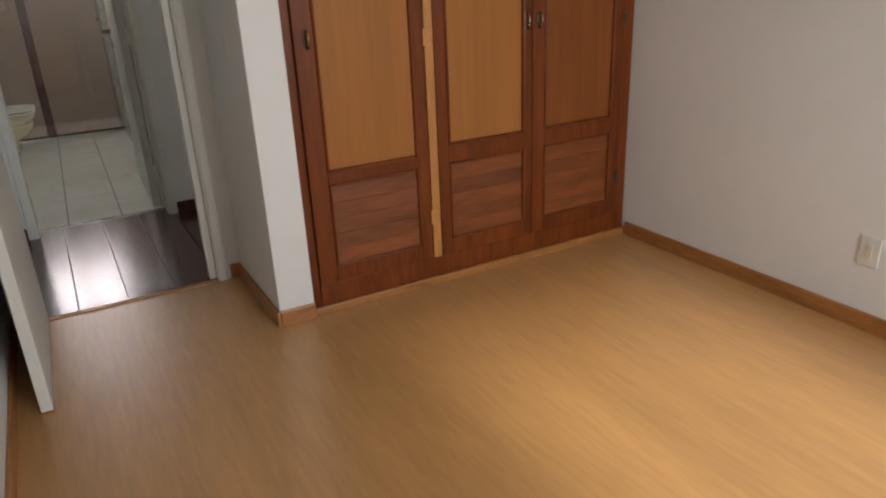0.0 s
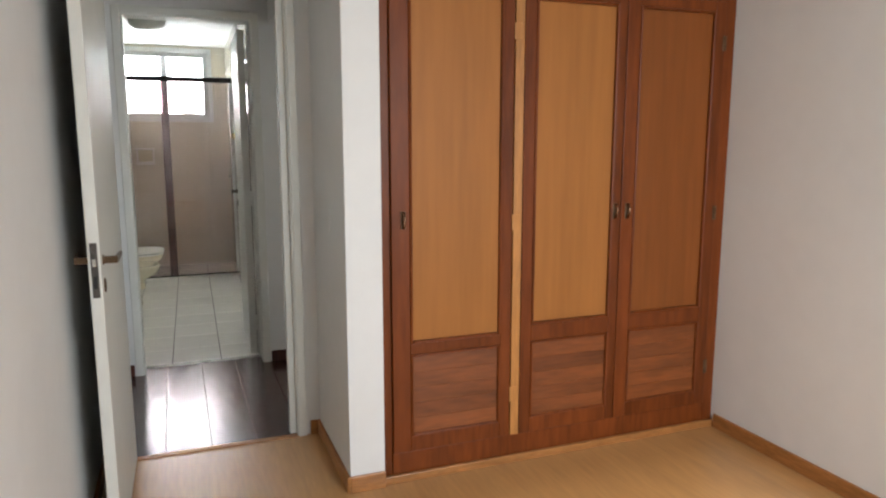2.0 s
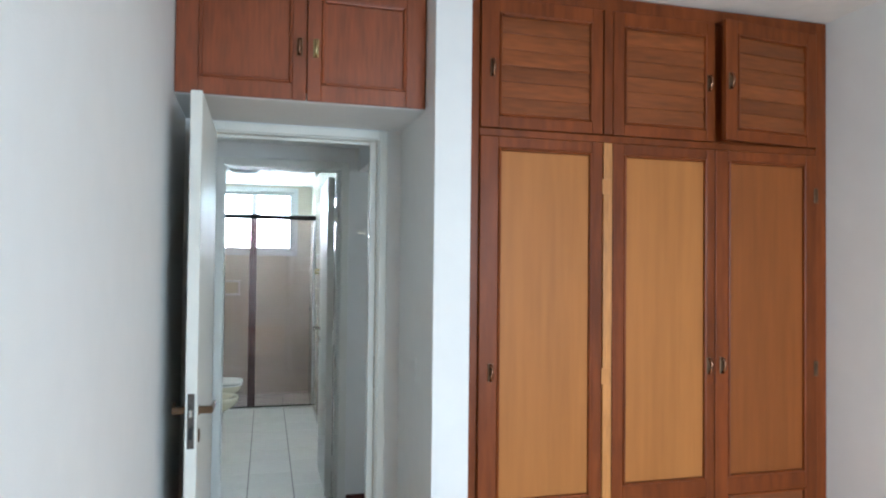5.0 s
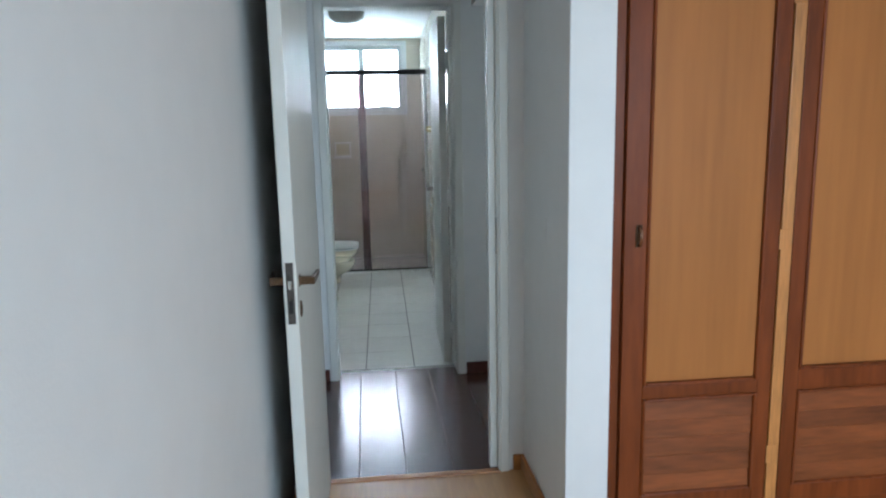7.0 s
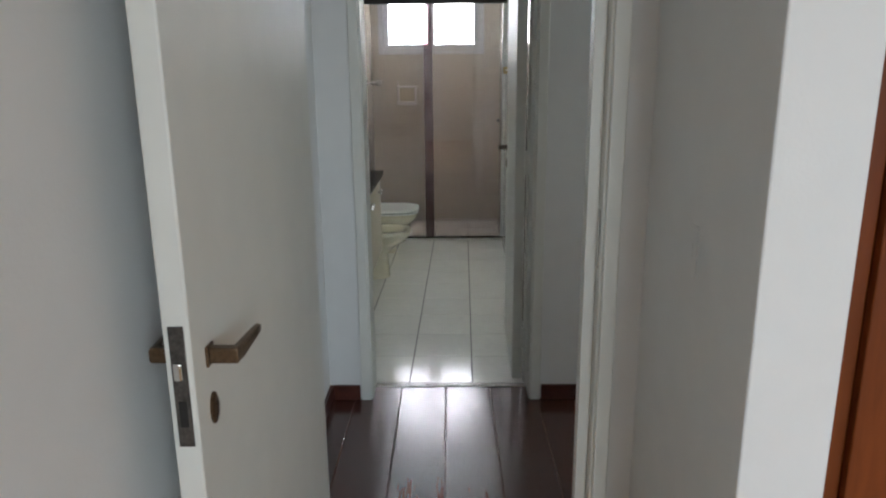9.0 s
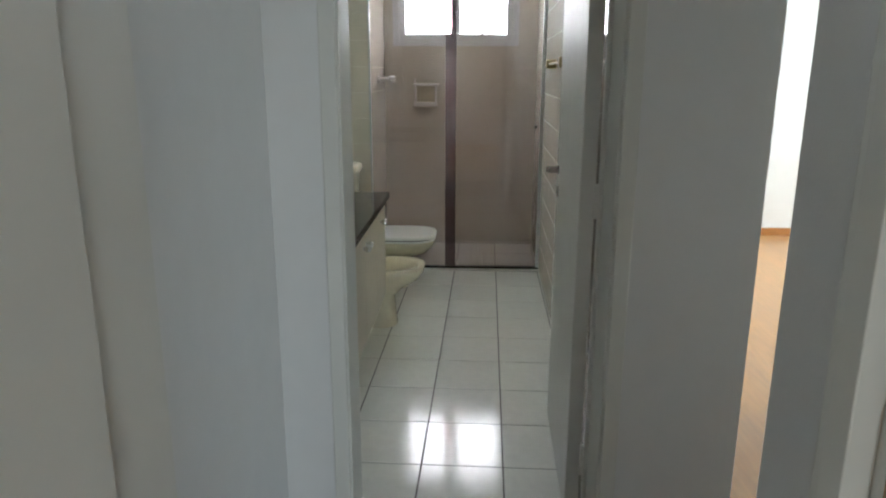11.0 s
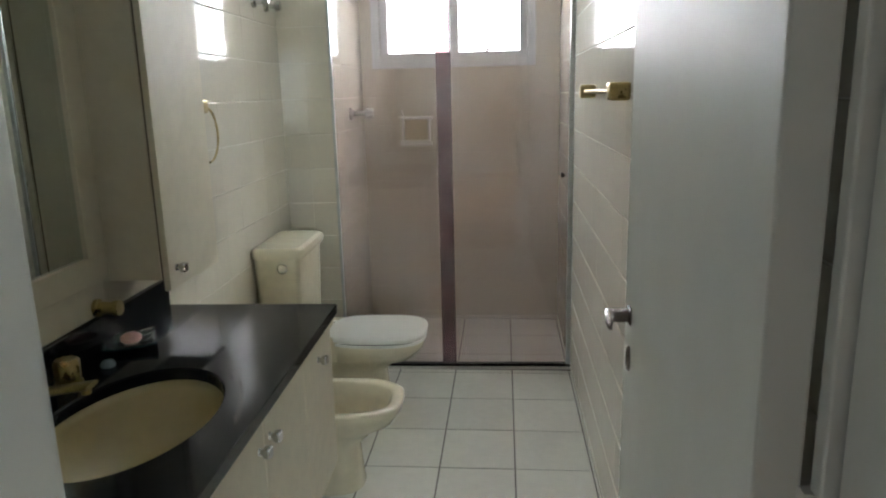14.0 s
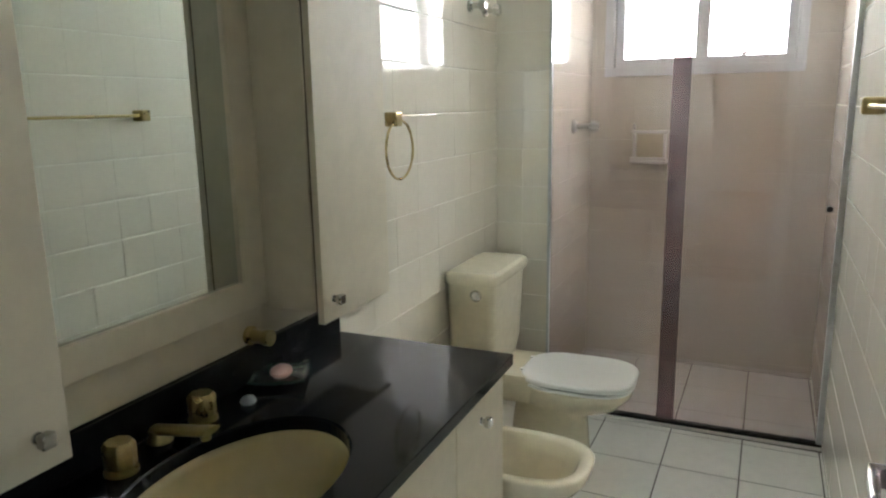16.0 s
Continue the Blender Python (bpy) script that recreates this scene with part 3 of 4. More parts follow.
# ---- bathroom shell ----
setting("wall_bath_left", box(BL - 0.15, BL - 0.0025, BATH0, BATH1 + 0.15, 0, BTOP), GROUT, "bathroom wall of cream glazed tiles", "wall")
wr = box(BR + 0.0025, 0.86, BATH0, BATH1 + 0.15, -0.02, TOP)
for v in wr.verts:
    if v.co.x < 0.7:
        v.co.x = right_at(v.co.y) + 0.0025
setting("wall_bath_right", wr, GROUT, "bathroom wall of cream glazed tiles", "wall")
setting("wall_bath_return", box(BL - 0.0025, SHX - 0.0025, SHY + 0.0025, BATH1 + 0.15, -0.05, BTOP), GROUT, "projecting tiled wall at the shower", "wall")
WIN0, WIN1, WINZ0, WINZ1 = -0.455, 0.455, 1.66, 2.365
we = box(SHX - 0.0025, WIN0, BATH1 + 0.0025, BATH1 + 0.15, -0.05, BTOP)
box(WIN1, 0.70, BATH1 + 0.0025, BATH1 + 0.15, -0.05, BTOP, bm=we)
box(WIN0, WIN1, BATH1 + 0.0025, BATH1 + 0.15, -0.05, WINZ0, bm=we)
box(WIN0, WIN1, BATH1 + 0.0025, BATH1 + 0.15, WINZ1, BTOP, bm=we)
setting("wall_bath_end", we, GROUT, "tiled shower wall with a window opening", "wall")
setting("ceiling_bathroom", box(BL - 0.15, 0.70, BATH0, BATH1 + 0.15, BTOP, BTOP + 0.12), CEIL, "plain white bathroom ceiling", "ceiling")
bath_floor = setting("floor_bathroom", box(BL - 0.0025, 0.66, BATH0 + 0.005, SHY - 0.02, -0.10, -0.0018), FGROUT, "floor of pale glazed tiles with dark joints", "floor")
shower_floor = setting("floor_shower", box(SHX - 0.0025, 0.67, SHY + 0.02, BATH1 + 0.0025, -0.10, -0.0218), FGROUT, "sunken shower floor of pale glazed tiles", "floor")
setting("sill_shower", box(SHX - 0.0025, right_at(SHY), SHY - 0.02, SHY + 0.02, -0.10, 0.012, 0.003), FTILE, "low pale sill under the shower screen", "sill")
# painted wall inside, over the bathroom door
setting("wall_bath_front_tiles", box(BL - 0.0025, BD0 - 0.06, BATH0, BATH0 + 0.006, 0, BTOP), GROUT, "strip of tiled wall beside the bathroom door", "wall")

# bathroom window: frame with a wide surround and two panes
bw = window("window_3", pose(0.0, BATH1 + 0.05, 0), WIN1 - WIN0, WINZ0, WINZ1, "small white aluminium bathroom window with two panes", 2)
for a in ((WIN0 - 0.05, WIN1 + 0.05, WINZ0 - 0.05, WINZ0), (WIN0 - 0.05, WIN1 + 0.05, WINZ1, WINZ1 + 0.05), (WIN0 - 0.05, WIN0, WINZ0, WINZ1), (WIN1, WIN1 + 0.05, WINZ0, WINZ1)):
    part("surround", box(a[0], a[1], BATH1 - 0.008 - BATH1 - 0.05, 0.0, a[2], a[3], 0.003), WHITEALU, bw)
for x in (-0.20, 0.21):
    part("latch", box(x - 0.012, x + 0.012, -0.018, 0.0, WINZ0 + 0.030, WINZ0 + 0.050, 0.003), ALU, bw)
part("stay_arm", box(0.20, 0.32, -0.022, -0.014, WINZ0 + 0.048, WINZ0 + 0.062, 0.003), PLASTIC, bw)

# bathroom door, open against the right wall, hung on a deep rebated jamb
part("rebate", box(BD1 - 0.009, BD1 + 0.055, BATH0 + 0.0185, BATH0 + 0.039, 0, BDZ + 0.05, 0.003), ENAMEL, bpy.data.objects["door_frame_bathroom"])
panel_door("door_2", "grey-white enamelled flush door standing open into the bathroom", (0.459, 4.793), (0.478, 5.505), 0.0445, 2.10, DARKCHROME, -1, 1.045)

# ---- shower screen ----
SR = right_at(SHY)
screen = thing("shower_screen", "bronze-tinted glass shower screen with a dark rail", "shower screen")
part("top_rail", box(SHX, SR, SHY - 0.025, SHY + 0.025, 1.985, 2.035, 0.004), BLACKMETAL, screen, "dark bronze top rail")
part("bottom_rail", box(SHX, SR, SHY - 0.018, SHY + 0.018, 0.012, 0.026, 0.002), BLACKMETAL, screen)
part("side_profile", box(SHX, SHX + 0.012, SHY - 0.014, SHY + 0.014, 0.026, 1.985, 0.002), ALU, screen)
part("side_profile", box(SR - 0.022, SR, SHY - 0.022, SHY + 0.016, 0.026, 1.985, 0.002), ALU, screen, "light aluminium upright profile")
for name, x0, x1, y in (("fixed_pane", SHX + 0.012, 0.030, SHY + 0.0025), ("sliding_pane", -0.044, SR - 0.022, SHY - 0.012)):
    p = part(name, box(x0, x1, y - 0.004, y + 0.004, 0.026, 1.985), BRONZEGLASS, screen, "bronze-tinted glass pane")
    p.visible_shadow = False
# added sheet, no real part: darkens the strip seen through both panes
tint_sheet = part("overlap_seal", box(-0.044, 0.030, SHY - 0.0065, SHY - 0.0035, 0.030, 1.980), OVERLAPTINT, screen, "added dark mauve sheet deepening the tint where the panes overlap")
tint_sheet.visible_shadow = False
part("knob", lathe([(0.001, 0), (0.012, 0), (0.012, 0.020), (0.009, 0.024), (0.001, 0.024)], 16, pose(SR - 0.055, SHY - 0.040, 1.04, -90)), DARKHOLE, screen, "small black knob")
part("roller_box", box(-0.03, 0.06, SHY - 0.030, SHY - 0.025, 1.990, 2.040, 0.003), BLACKMETAL, screen)

# ---- vanity ----
CZ = 0.815
vanity = thing("vanity_cabinet", "cream laminate wall-hung vanity cabinet with small chrome knobs", "cabinet")
part("body", box(BL + 0.002, -0.310, BATH0 + 0.03, 6.250, 0.30, 0.610, 0.002), LAMINATE, vanity)
for a, b in ((BATH0 + 0.03, BATH0 + 0.048), (6.232, 6.250)):
    part("side_panel", box(BL + 0.002, -0.330, a, b, 0.611, CZ - 0.032, 0.002), LAMINATE, vanity)
part("front_rail", box(-0.329, -0.310, BATH0 + 0.03, 6.250, 0.611, CZ - 0.032, 0.002), LAMINATE, vanity)
for z in (0.374, 0.522, 0.677):
    part("hinge_cap", lathe([(0.001, 0), (0.009, 0), (0.009, 0.004), (0.001, 0.006)], 14, pose(-0.290, 5.150, z, 0, 90)), CHROME, vanity, "small chrome cap")
for a, b in ((4.785, 5.218), (5.222, 5.583), (5.587, 5.925), (5.929, 6.252)):
    part("door", box(-0.309, -0.290, a, b, 0.285, CZ - 0.052, 0.003), LAMINATE, vanity)


def square_knob(parent, x, y, z):
    """A square chrome knob with hollowed sides on a face that looks to +x."""
    bm = tube([(x, y, z), (x + 0.014, y, z)], 0.006)
    join(bm, lathe([(0.001, 0), (0.010, 0), (0.009, 0.003), (0.001, 0.003)], 16, pose(x, y, z, 0, 90)))
    rings = []
    for dx, r in ((0.010, 0.009), (0.013, 0.0125), (0.024, 0.0135), (0.028, 0.0115)):
        rings.append([(x + dx, y + r * (1 - 0.16 * math.cos(4 * a)) * math.cos(a), z + r * (1 - 0.16 * math.cos(4 * a)) * math.sin(a)) for a in (2 * math.pi * k / 32 for k in range(32))])
    join(bm, loft(rings))
    return part("knob", bm, CHROME, parent, "chrome four-sided knob")


for y in (5.060, 5.548, 5.622, 6.085):
    square_knob(vanity, -0.290, y, 0.700)

# worktop with an oval cut-out
BX, BY, BA, BB = -0.533, 5.488, 0.172, 0.255


def worktop():
    bm = bmesh.new()
    x0, x1, y0, y1 = BL + 0.002, -0.268, BATH0 + 0.008, 6.272
    steps = 64
    outer, inner = [], []
    for k in range(steps):
        a = 2 * math.pi * k / steps
        c, s = math.cos(a), math.sin(a)
        inner.append((BX + BA * c, BY + BB * s))
        far = min((x1 - BX) / c if c > 1e-9 else 9, (x0 - BX) / c if c < -1e-9 else 9, (y1 - BY) / s if s > 1e-9 else 9, (y0 - BY) / s if s < -1e-9 else 9)
        outer.append([BX + far * c, BY + far * s])
    for cx in (x0, x1):
        for cy in (y0, y1):
            k = min(range(steps), key=lambda j: (outer[j][0] - cx) ** 2 + (outer[j][1] - cy) ** 2)
            outer[k] = [cx, cy]
    rings = [[(x, y, CZ - 0.030) for x, y in inner], [(x, y, CZ - 0.030) for x, y in outer], [(x, y, CZ - 0.003) for x, y in outer], [(x + (BX - x) * 0.004, y + (BY - y) * 0.002, CZ) for x, y in outer], [(x + (x - BX) * 0.02, y + (y - BY) * 0.02, CZ) for x, y in inner], [(x, y, CZ - 0.004) for x, y in inner], [(x, y, CZ - 0.030) for x, y in inner]]
    slab = loft(rings, cap=False)
    for f in slab.faces:
        f.smooth = False
    return slab


top = tagged(link_mesh("vanity_worktop", worktop(), GRANITE), "polished black granite vanity worktop with an oval basin cut-out", "worktop")
splash = tagged(link_mesh("backsplash", box(BL + 0.002, BL + 0.022, BATH0 + 0.008, 6.272, CZ + 0.001, CZ + 0.085, 0.002), GRANITE), "low black granite upstand behind the worktop", "backsplash")
rings = []
for u in range(11):
    a = u / 10 * math.pi / 2
    s = 1.02 * math.cos(a) ** 0.75 if u < 10 else 0.10
    z = CZ - 0.031 - 0.145 * math.sin(a) ** 1.0
    rings.append([(BX + BA * s * math.cos(t), BY + BB * s * math.sin(t), z) for t in (2 * math.pi * k / 48 for k in range(48))])
bowl = loft(rings, cap=False)
bowl.faces.new(bowl.verts[len(bowl.verts) - 48:])
basin = thing("wash_basin", "oval cream ceramic basin set under the worktop", "basin")
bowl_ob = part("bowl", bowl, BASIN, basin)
solid = bowl_ob.modifiers.new("thickness", "SOLIDIFY")
solid.thickness, solid.offset = 0.008, 1.0
part("drain", lathe([(0.001, 0), (0.024, 0), (0.024, 0.003), (0.001, 0.003)], 20, pose(BX, BY, CZ - 0.1755)), GOLD, basin)

# gold mixer in three pieces, one thing
mixer = thing("basin_mixer", "polished brass three-piece basin tap with ribbed handles", "tap")


def ribbed(x, y, z, r=0.0275, h=0.047):
    bm = lathe([(0.001, 0), (r * 1.15, 0), (r * 1.15, 0.006), (r * 0.8, 0.010), (r * 0.8, 0.014)], 24, pose(x, y, z))
    rings = []
    for zz, s in ((0.014, 1.0), (0.014 + h * 0.85, 1.04), (0.014 + h, 0.85)):
        rings.append([(x + r * s * (1 + 0.05 * math.cos(8 * a)) * math.cos(a), y + r * s * (1 + 0.05 * math.cos(8 * a)) * math.sin(a), z + zz) for a in (2 * math.pi * k / 48 for k in range(48))])
    join(bm, loft(rings))
    return bm


part("handle", ribbed(-0.750, 5.417, CZ), GOLD, mixer)
part("handle", ribbed(-0.765, 5.647, CZ), GOLD, mixer)
spout = lathe([(0.001, 0), (0.026, 0), (0.026, 0.008), (0.020, 0.014), (0.020, 0.026), (0.001, 0.030)], 24, pose(-0.777, 5.537, CZ))
rings = []
for u in range(9):
    t = u / 8
    x, z, w, h = -0.790 + 0.150 * t, CZ + 0.022 + 0.024 * t, 0.017 + 0.008 * t, 0.011 - 0.004 * t
    rings.append([(x, 5.537 + w * math.cos(a), z + h * math.sin(a)) for a in (2 * math.pi * k / 14 for k in range(14))])
join(spout, loft(rings))
join(spout, lathe([(0.001, 0), (0.010, 0), (0.011, 0.014), (0.001, 0.014)], 18, pose(-0.655, 5.537, CZ + 0.026)))
part("spout", spout, GOLD, mixer)

valve = thing("wall_valve", "small polished brass wall valve with a clear knob", "valve")
part("body", lathe([(0.001, 0), (0.030, 0), (0.030, 0.010), (0.022, 0.014), (0.022, 0.050), (0.026, 0.054), (0.026, 0.072), (0.001, 0.074)], 20, pose(BL + 0.022, 5.865, 0.932, 0, 90) @ Matrix.Diagonal((0.78, 0.78, 0.9, 1))), GOLD, valve)
soap_dish = thing("soap_dish", "square clear glass soap dish on the worktop", "soap dish")
side, cells = 0.066, 10
sd = bmesh.new()
grid = [[sd.verts.new((side * (2 * a / cells - 1), side * (2 * b / cells - 1), 0.004 + 0.012 * max(abs(2 * a / cells - 1), abs(2 * b / cells - 1)) ** 4 + 0.005 * abs((2 * a / cells - 1) * (2 * b / cells - 1)) ** 3)) for b in range(cells + 1)] for a in range(cells + 1)]
for a in range(cells):
    for b in range(cells):
        sd.faces.new((grid[a][b], grid[a + 1][b], grid[a + 1][b + 1], grid[a][b + 1])).smooth = True
place = pose(-0.746, 5.893, CZ + 0.001, 0, 0, 28)
bmesh.ops.transform(sd, matrix=place, verts=sd.verts[:])
dish_ob = part("dish", sd, DISHGLASS, soap_dish)
solid = dish_ob.modifiers.new("thickness", "SOLIDIFY")
solid.thickness, solid.offset = 0.005, -1.0
edge_path = [place @ Vector((side * u, side * v, 0.014 + 0.005 * abs(u * v) ** 3)) for u, v in ((-1, -1), (-0.5, -1), (0, -1), (0.5, -1), (1, -1), (1, -0.5), (1, 0), (1, 0.5), (1, 1), (0.5, 1), (0, 1), (-0.5, 1), (-1, 1), (-1, 0.5), (-1, 0), (-1, -0.5), (-1, -1))]
part("dish_edge", tube(edge_path, 0.0022, 8), GLASSEDGE, soap_dish, "teal polished glass edge")
soap = lathe([(0.001, 0), (0.026, 0.001), (0.034, 0.008), (0.033, 0.014), (0.022, 0.020), (0.001, 0.021)], 28, pose(-0.739, 5.891, CZ + 0.0145, 0, 0, 30) @ Matrix.Diagonal((0.8, 1.2, 1, 1)))
tagged(link_mesh("soap_bar", soap, SOAP), "worn oval bar of pink soap", "soap")
stopper = lathe([(0.001, 0), (0.017, 0), (0.019, 0.006), (0.012, 0.016), (0.001, 0.019)], 20, pose(-0.727, 5.750, CZ + 0.001))
tagged(link_mesh("glass_stopper", stopper, PALEGLASS), "small clear glass stopper on the worktop", "stopper")

# ---- mirror with side cabinets ----
FX = -0.635
mirror = thing("wall_mirror", "wide wall mirror in a plain cream frame", "mirror")
part("back", box(BL + 0.002, BL + 0.012, 5.240, 5.933, 0.995, 2.05, 0.001), LAMINATE, mirror)
part("glass", box(BL + 0.013, BL + 0.0165, 5.252, 5.848, 1.065, 2.00), MIRROR, mirror, "silvered mirror glass")
part("frame_bottom", box(BL + 0.012, BL + 0.030, 5.240, 5.933, 0.995, 1.065, 0.002), LAMINATE, mirror)
part("frame_side", box(BL + 0.012, BL + 0.030, 5.848, 5.933, 1.065, 2.05, 0.002), LAMINATE, mirror)
part("frame_top", box(BL + 0.012, BL + 0.030, 5.240, 5.848, 2.00, 2.05, 0.002), LAMINATE, mirror)
part("apron", box(BL + 0.002, BL + 0.010, 5.240, 5.933, 0.902, 0.994, 0.002), LAMINATE, mirror)
part("apron", box(BL + 0.002, BL + 0.010, 5.9335, 6.268, 0.902, 0.984, 0.002), LAMINATE, mirror)


def side_cabinet(y0, y1, knob_y):
    c = thing("side_cabinet", "narrow tall cream laminate bathroom wall cabinet", "cabinet", "cabinets beside the mirror")
    part("body", box(BL + 0.002, FX - 0.024, y0, y1, 0.985, 2.05, 0.002), LAMINATE, c)
    part("edge", box(FX - 0.023, FX - 0.019, y0 + 0.002, y1 - 0.002, 0.985, 2.05), EDGE, c)
    part("door", box(FX - 0.018, FX, y0, y1, 0.955, 2.05, 0.002), LAMINATE, c)
    square_knob(c, FX, knob_y, 1.010)
    return c


side_cabinet(5.935, 6.270, 5.980)
side_cabinet(4.790, 5.242, 5.190)

# ---- towel ring and bars ----
ring = thing("towel_ring", "polished brass towel ring on the tiled wall", "towel ring")
part("mount", box(BL, BL + 0.045, 6.628, 6.678, 1.405, 1.452, 0.006), GOLD, ring)
loop = []
for k in range(33):
    a = 2 * math.pi * k / 32
    loop.append((BL + 0.035, 6.668 + 0.098 * math.sin(a), 1.328 + 0.098 * math.cos(a)))
part("loop", tube(loop, 0.0045, 8), GOLD, ring)

bar = thing("towel_bar", "polished brass towel bar on the tiled wall", "towel bar")
for y in (6.20, 6.93):
    part("post", box(right_at(y) - 0.060, right_at(y), y - 0.026, y + 0.026, 1.424, 1.474, 0.008), GOLD, bar)
part("rod", tube([(right_at(6.20) - 0.040, 6.20, 1.449), (right_at(6.93) - 0.040, 6.93, 1.449)], 0.007), GOLD, bar)

# ---- toilet and bidet ----
TY = 7.335
toilet = thing("toilet", "cream ceramic toilet with a cistern and closed white lid", "toilet")


def round_ring(x0, x1, y0, y1, z, r=0.03, steps=6):
    out = []
    for cx, cy, a0 in ((x1 - r, y1 - r, 0), (x0 + r, y1 - r, 90), (x0 + r, y0 + r, 180), (x1 - r, y0 + r, 270)):
        for k in range(steps + 1):
            a = radians(a0 + 90 * k / steps)
            out.append((cx + r * math.cos(a), cy + r * math.sin(a), z))
    return out


CW = 0.210
part("cistern", loft([round_ring(BL + 0.012, -0.635, 7.287 - CW * 0.80, 7.287 + CW * 0.80, 0.385, 0.03), round_ring(BL + 0.010, -0.622, 7.287 - CW * 0.9, 7.287 + CW * 0.9, 0.46, 0.03), round_ring(BL + 0.010, -0.612, 7.287 - CW * 0.97, 7.287 + CW * 0.97, 0.765, 0.03)]), CERAMIC, toilet)
part("cistern_lid", loft([round_ring(BL + 0.006, -0.600, 7.287 - CW * 1.03, 7.287 + CW * 1.03, 0.766, 0.035), round_ring(BL + 0.004, -0.594, 7.287 - CW * 1.06, 7.287 + CW * 1.06, 0.785, 0.035), round_ring(BL + 0.006, -0.598, 7.287 - CW * 1.04, 7.287 + CW * 1.04, 0.806, 0.035), round_ring(BL + 0.02, -0.615, 7.287 - CW * 0.97, 7.287 + CW * 0.97, 0.815, 0.03)]), CERAMIC, toilet)
part("flush_button", lathe([(0.001, 0), (0.024, 0), (0.024, 0.005), (0.018, 0.010), (0.016, 0.007), (0.001, 0.008)], 24, pose(-0.690, 7.287 - CW * 0.955, 0.722, 90)), CHROME, toilet, "round chrome flush button")


def pan(parent, cy, front, back, half, rim, open_top, base_x, base_half, mat=CERAMIC, neck=0.17, square=2.4, full=0.86):
    """A ceramic pan: foot, waist, swelling body and rim; hollow where open_top is set."""
    cx = (front + back) / 2
    f, b = front - cx, cx - back
    bx = base_x
    rings = [oval(bx, cy, 0.0, 0.13, 0.22, base_half, 2.6), oval(bx, cy, 0.03, 0.125, 0.215, base_half * 0.96, 2.6), oval(bx, cy, neck, 0.115, 0.20, base_half * 0.86, 2.4),
             oval(bx + 0.03, cy, neck + 0.06, 0.150, 0.22, base_half * 1.08, 2.3), oval(cx - 0.02, cy, rim - 0.085, f * full, b * 0.94, half * full, 2.3),
             oval(cx, cy, rim - 0.035, f * 0.98, b, half * 0.98, square), oval(cx, cy, rim - 0.010, f, b, half, square), oval(cx, cy, rim - 0.003, f * 0.99, b * 0.99, half * 0.985, square), oval(cx, cy, rim, f * 0.965, b * 0.965, half * 0.955, square)]
    if open_top:
        rings += [oval(cx, cy, rim - 0.002, f * 0.85, b * 0.74, half * 0.80, square), oval(cx, cy, rim - 0.012, f * 0.81, b * 0.71, half * 0.76, square), oval(cx, cy, rim - 0.060, f * 0.74, b * 0.66, half * 0.69, 2.5), oval(cx, cy, rim - 0.115, f * 0.60, b * 0.55, half * 0.54, 2.3), oval(cx, cy, rim - 0.155, f * 0.30, b * 0.28, half * 0.26, 2.0)]
    return part("bowl", loft(rings), mat, parent)


pan(toilet, TY, -0.098, -0.560, 0.182, 0.326, False, -0.40, 0.105)
part("rear_deck", loft([round_ring(-0.66, -0.45, TY - 0.12, TY + 0.12, 0.24, 0.05), round_ring(-0.70, -0.44, TY - 0.15, TY + 0.15, 0.33, 0.05), round_ring(-0.72, -0.44, TY - 0.155, TY + 0.155, 0.368, 0.05)]), CERAMIC, toilet)
cx = -0.325
part("seat", loft([oval(cx, TY, 0.3425, 0.222, 0.215, 0.176, 3.0), oval(cx, TY, 0.3460, 0.222, 0.215, 0.176, 3.0), oval(cx, TY, 0.3465, 0.234, 0.226, 0.188, 3.0), oval(cx, TY, 0.357, 0.234, 0.226, 0.188, 3.0), oval(cx, TY, 0.358, 0.218, 0.212, 0.172, 3.0)]), SEATWHITE, toilet)
# dark ring standing in for the shade in the gap under the lid
part("lid_buffer", loft([oval(cx, TY, 0.3582, 0.226, 0.218, 0.180, 3.0), oval(cx, TY, 0.3642, 0.226, 0.218, 0.180, 3.0)]), DARKHOLE, toilet)
part("lid", loft([oval(cx, TY, 0.3645, 0.226, 0.218, 0.180, 3.2), oval(cx, TY, 0.3655, 0.236, 0.228, 0.190, 3.2), oval(cx, TY, 0.380, 0.240, 0.230, 0.193, 3.2), oval(cx, TY, 0.386, 0.237, 0.227, 0.190, 3.2), oval(cx, TY, 0.3885, 0.229, 0.219, 0.182, 3.2), oval(cx, TY, 0.3892, 0.222, 0.212, 0.175, 3.2)]), SEATWHITE, toilet, "white toilet lid")
for y in (TY - 0.075, TY + 0.075):
    part("hinge", box(-0.556, -0.538, y - 0.012, y + 0.012, 0.3845, 0.393, 0.003), SEATWHITE, toilet)

for piece in toilet.children:
    if piece.name.split(".")[0] in ("seat", "lid_buffer", "lid", "hinge"):
        piece.location.z = -0.016

BDY = 6.595
bidet = thing("bidet", "cream ceramic bidet standing beside the toilet", "bidet")
pan(bidet, BDY, -0.112, -0.620, 0.178, 0.352, True, -0.40, 0.105, square=3.0, full=0.93)
part("drain", lathe([(0.001, 0), (0.02, 0), (0.02, 0.003), (0.001, 0.003)], 16, pose(-0.36, BDY, 0.1975)), CHROME, bidet)
part("back_deck", loft([round_ring(-0.70, -0.52, BDY - 0.13, BDY + 0.13, 0.20, 0.05), round_ring(-0.76, -0.50, BDY - 0.17, BDY + 0.17, 0.30, 0.05), round_ring(-0.78, -0.52, BDY - 0.175, BDY + 0.175, 0.360, 0.05)]), CERAMIC, bidet)

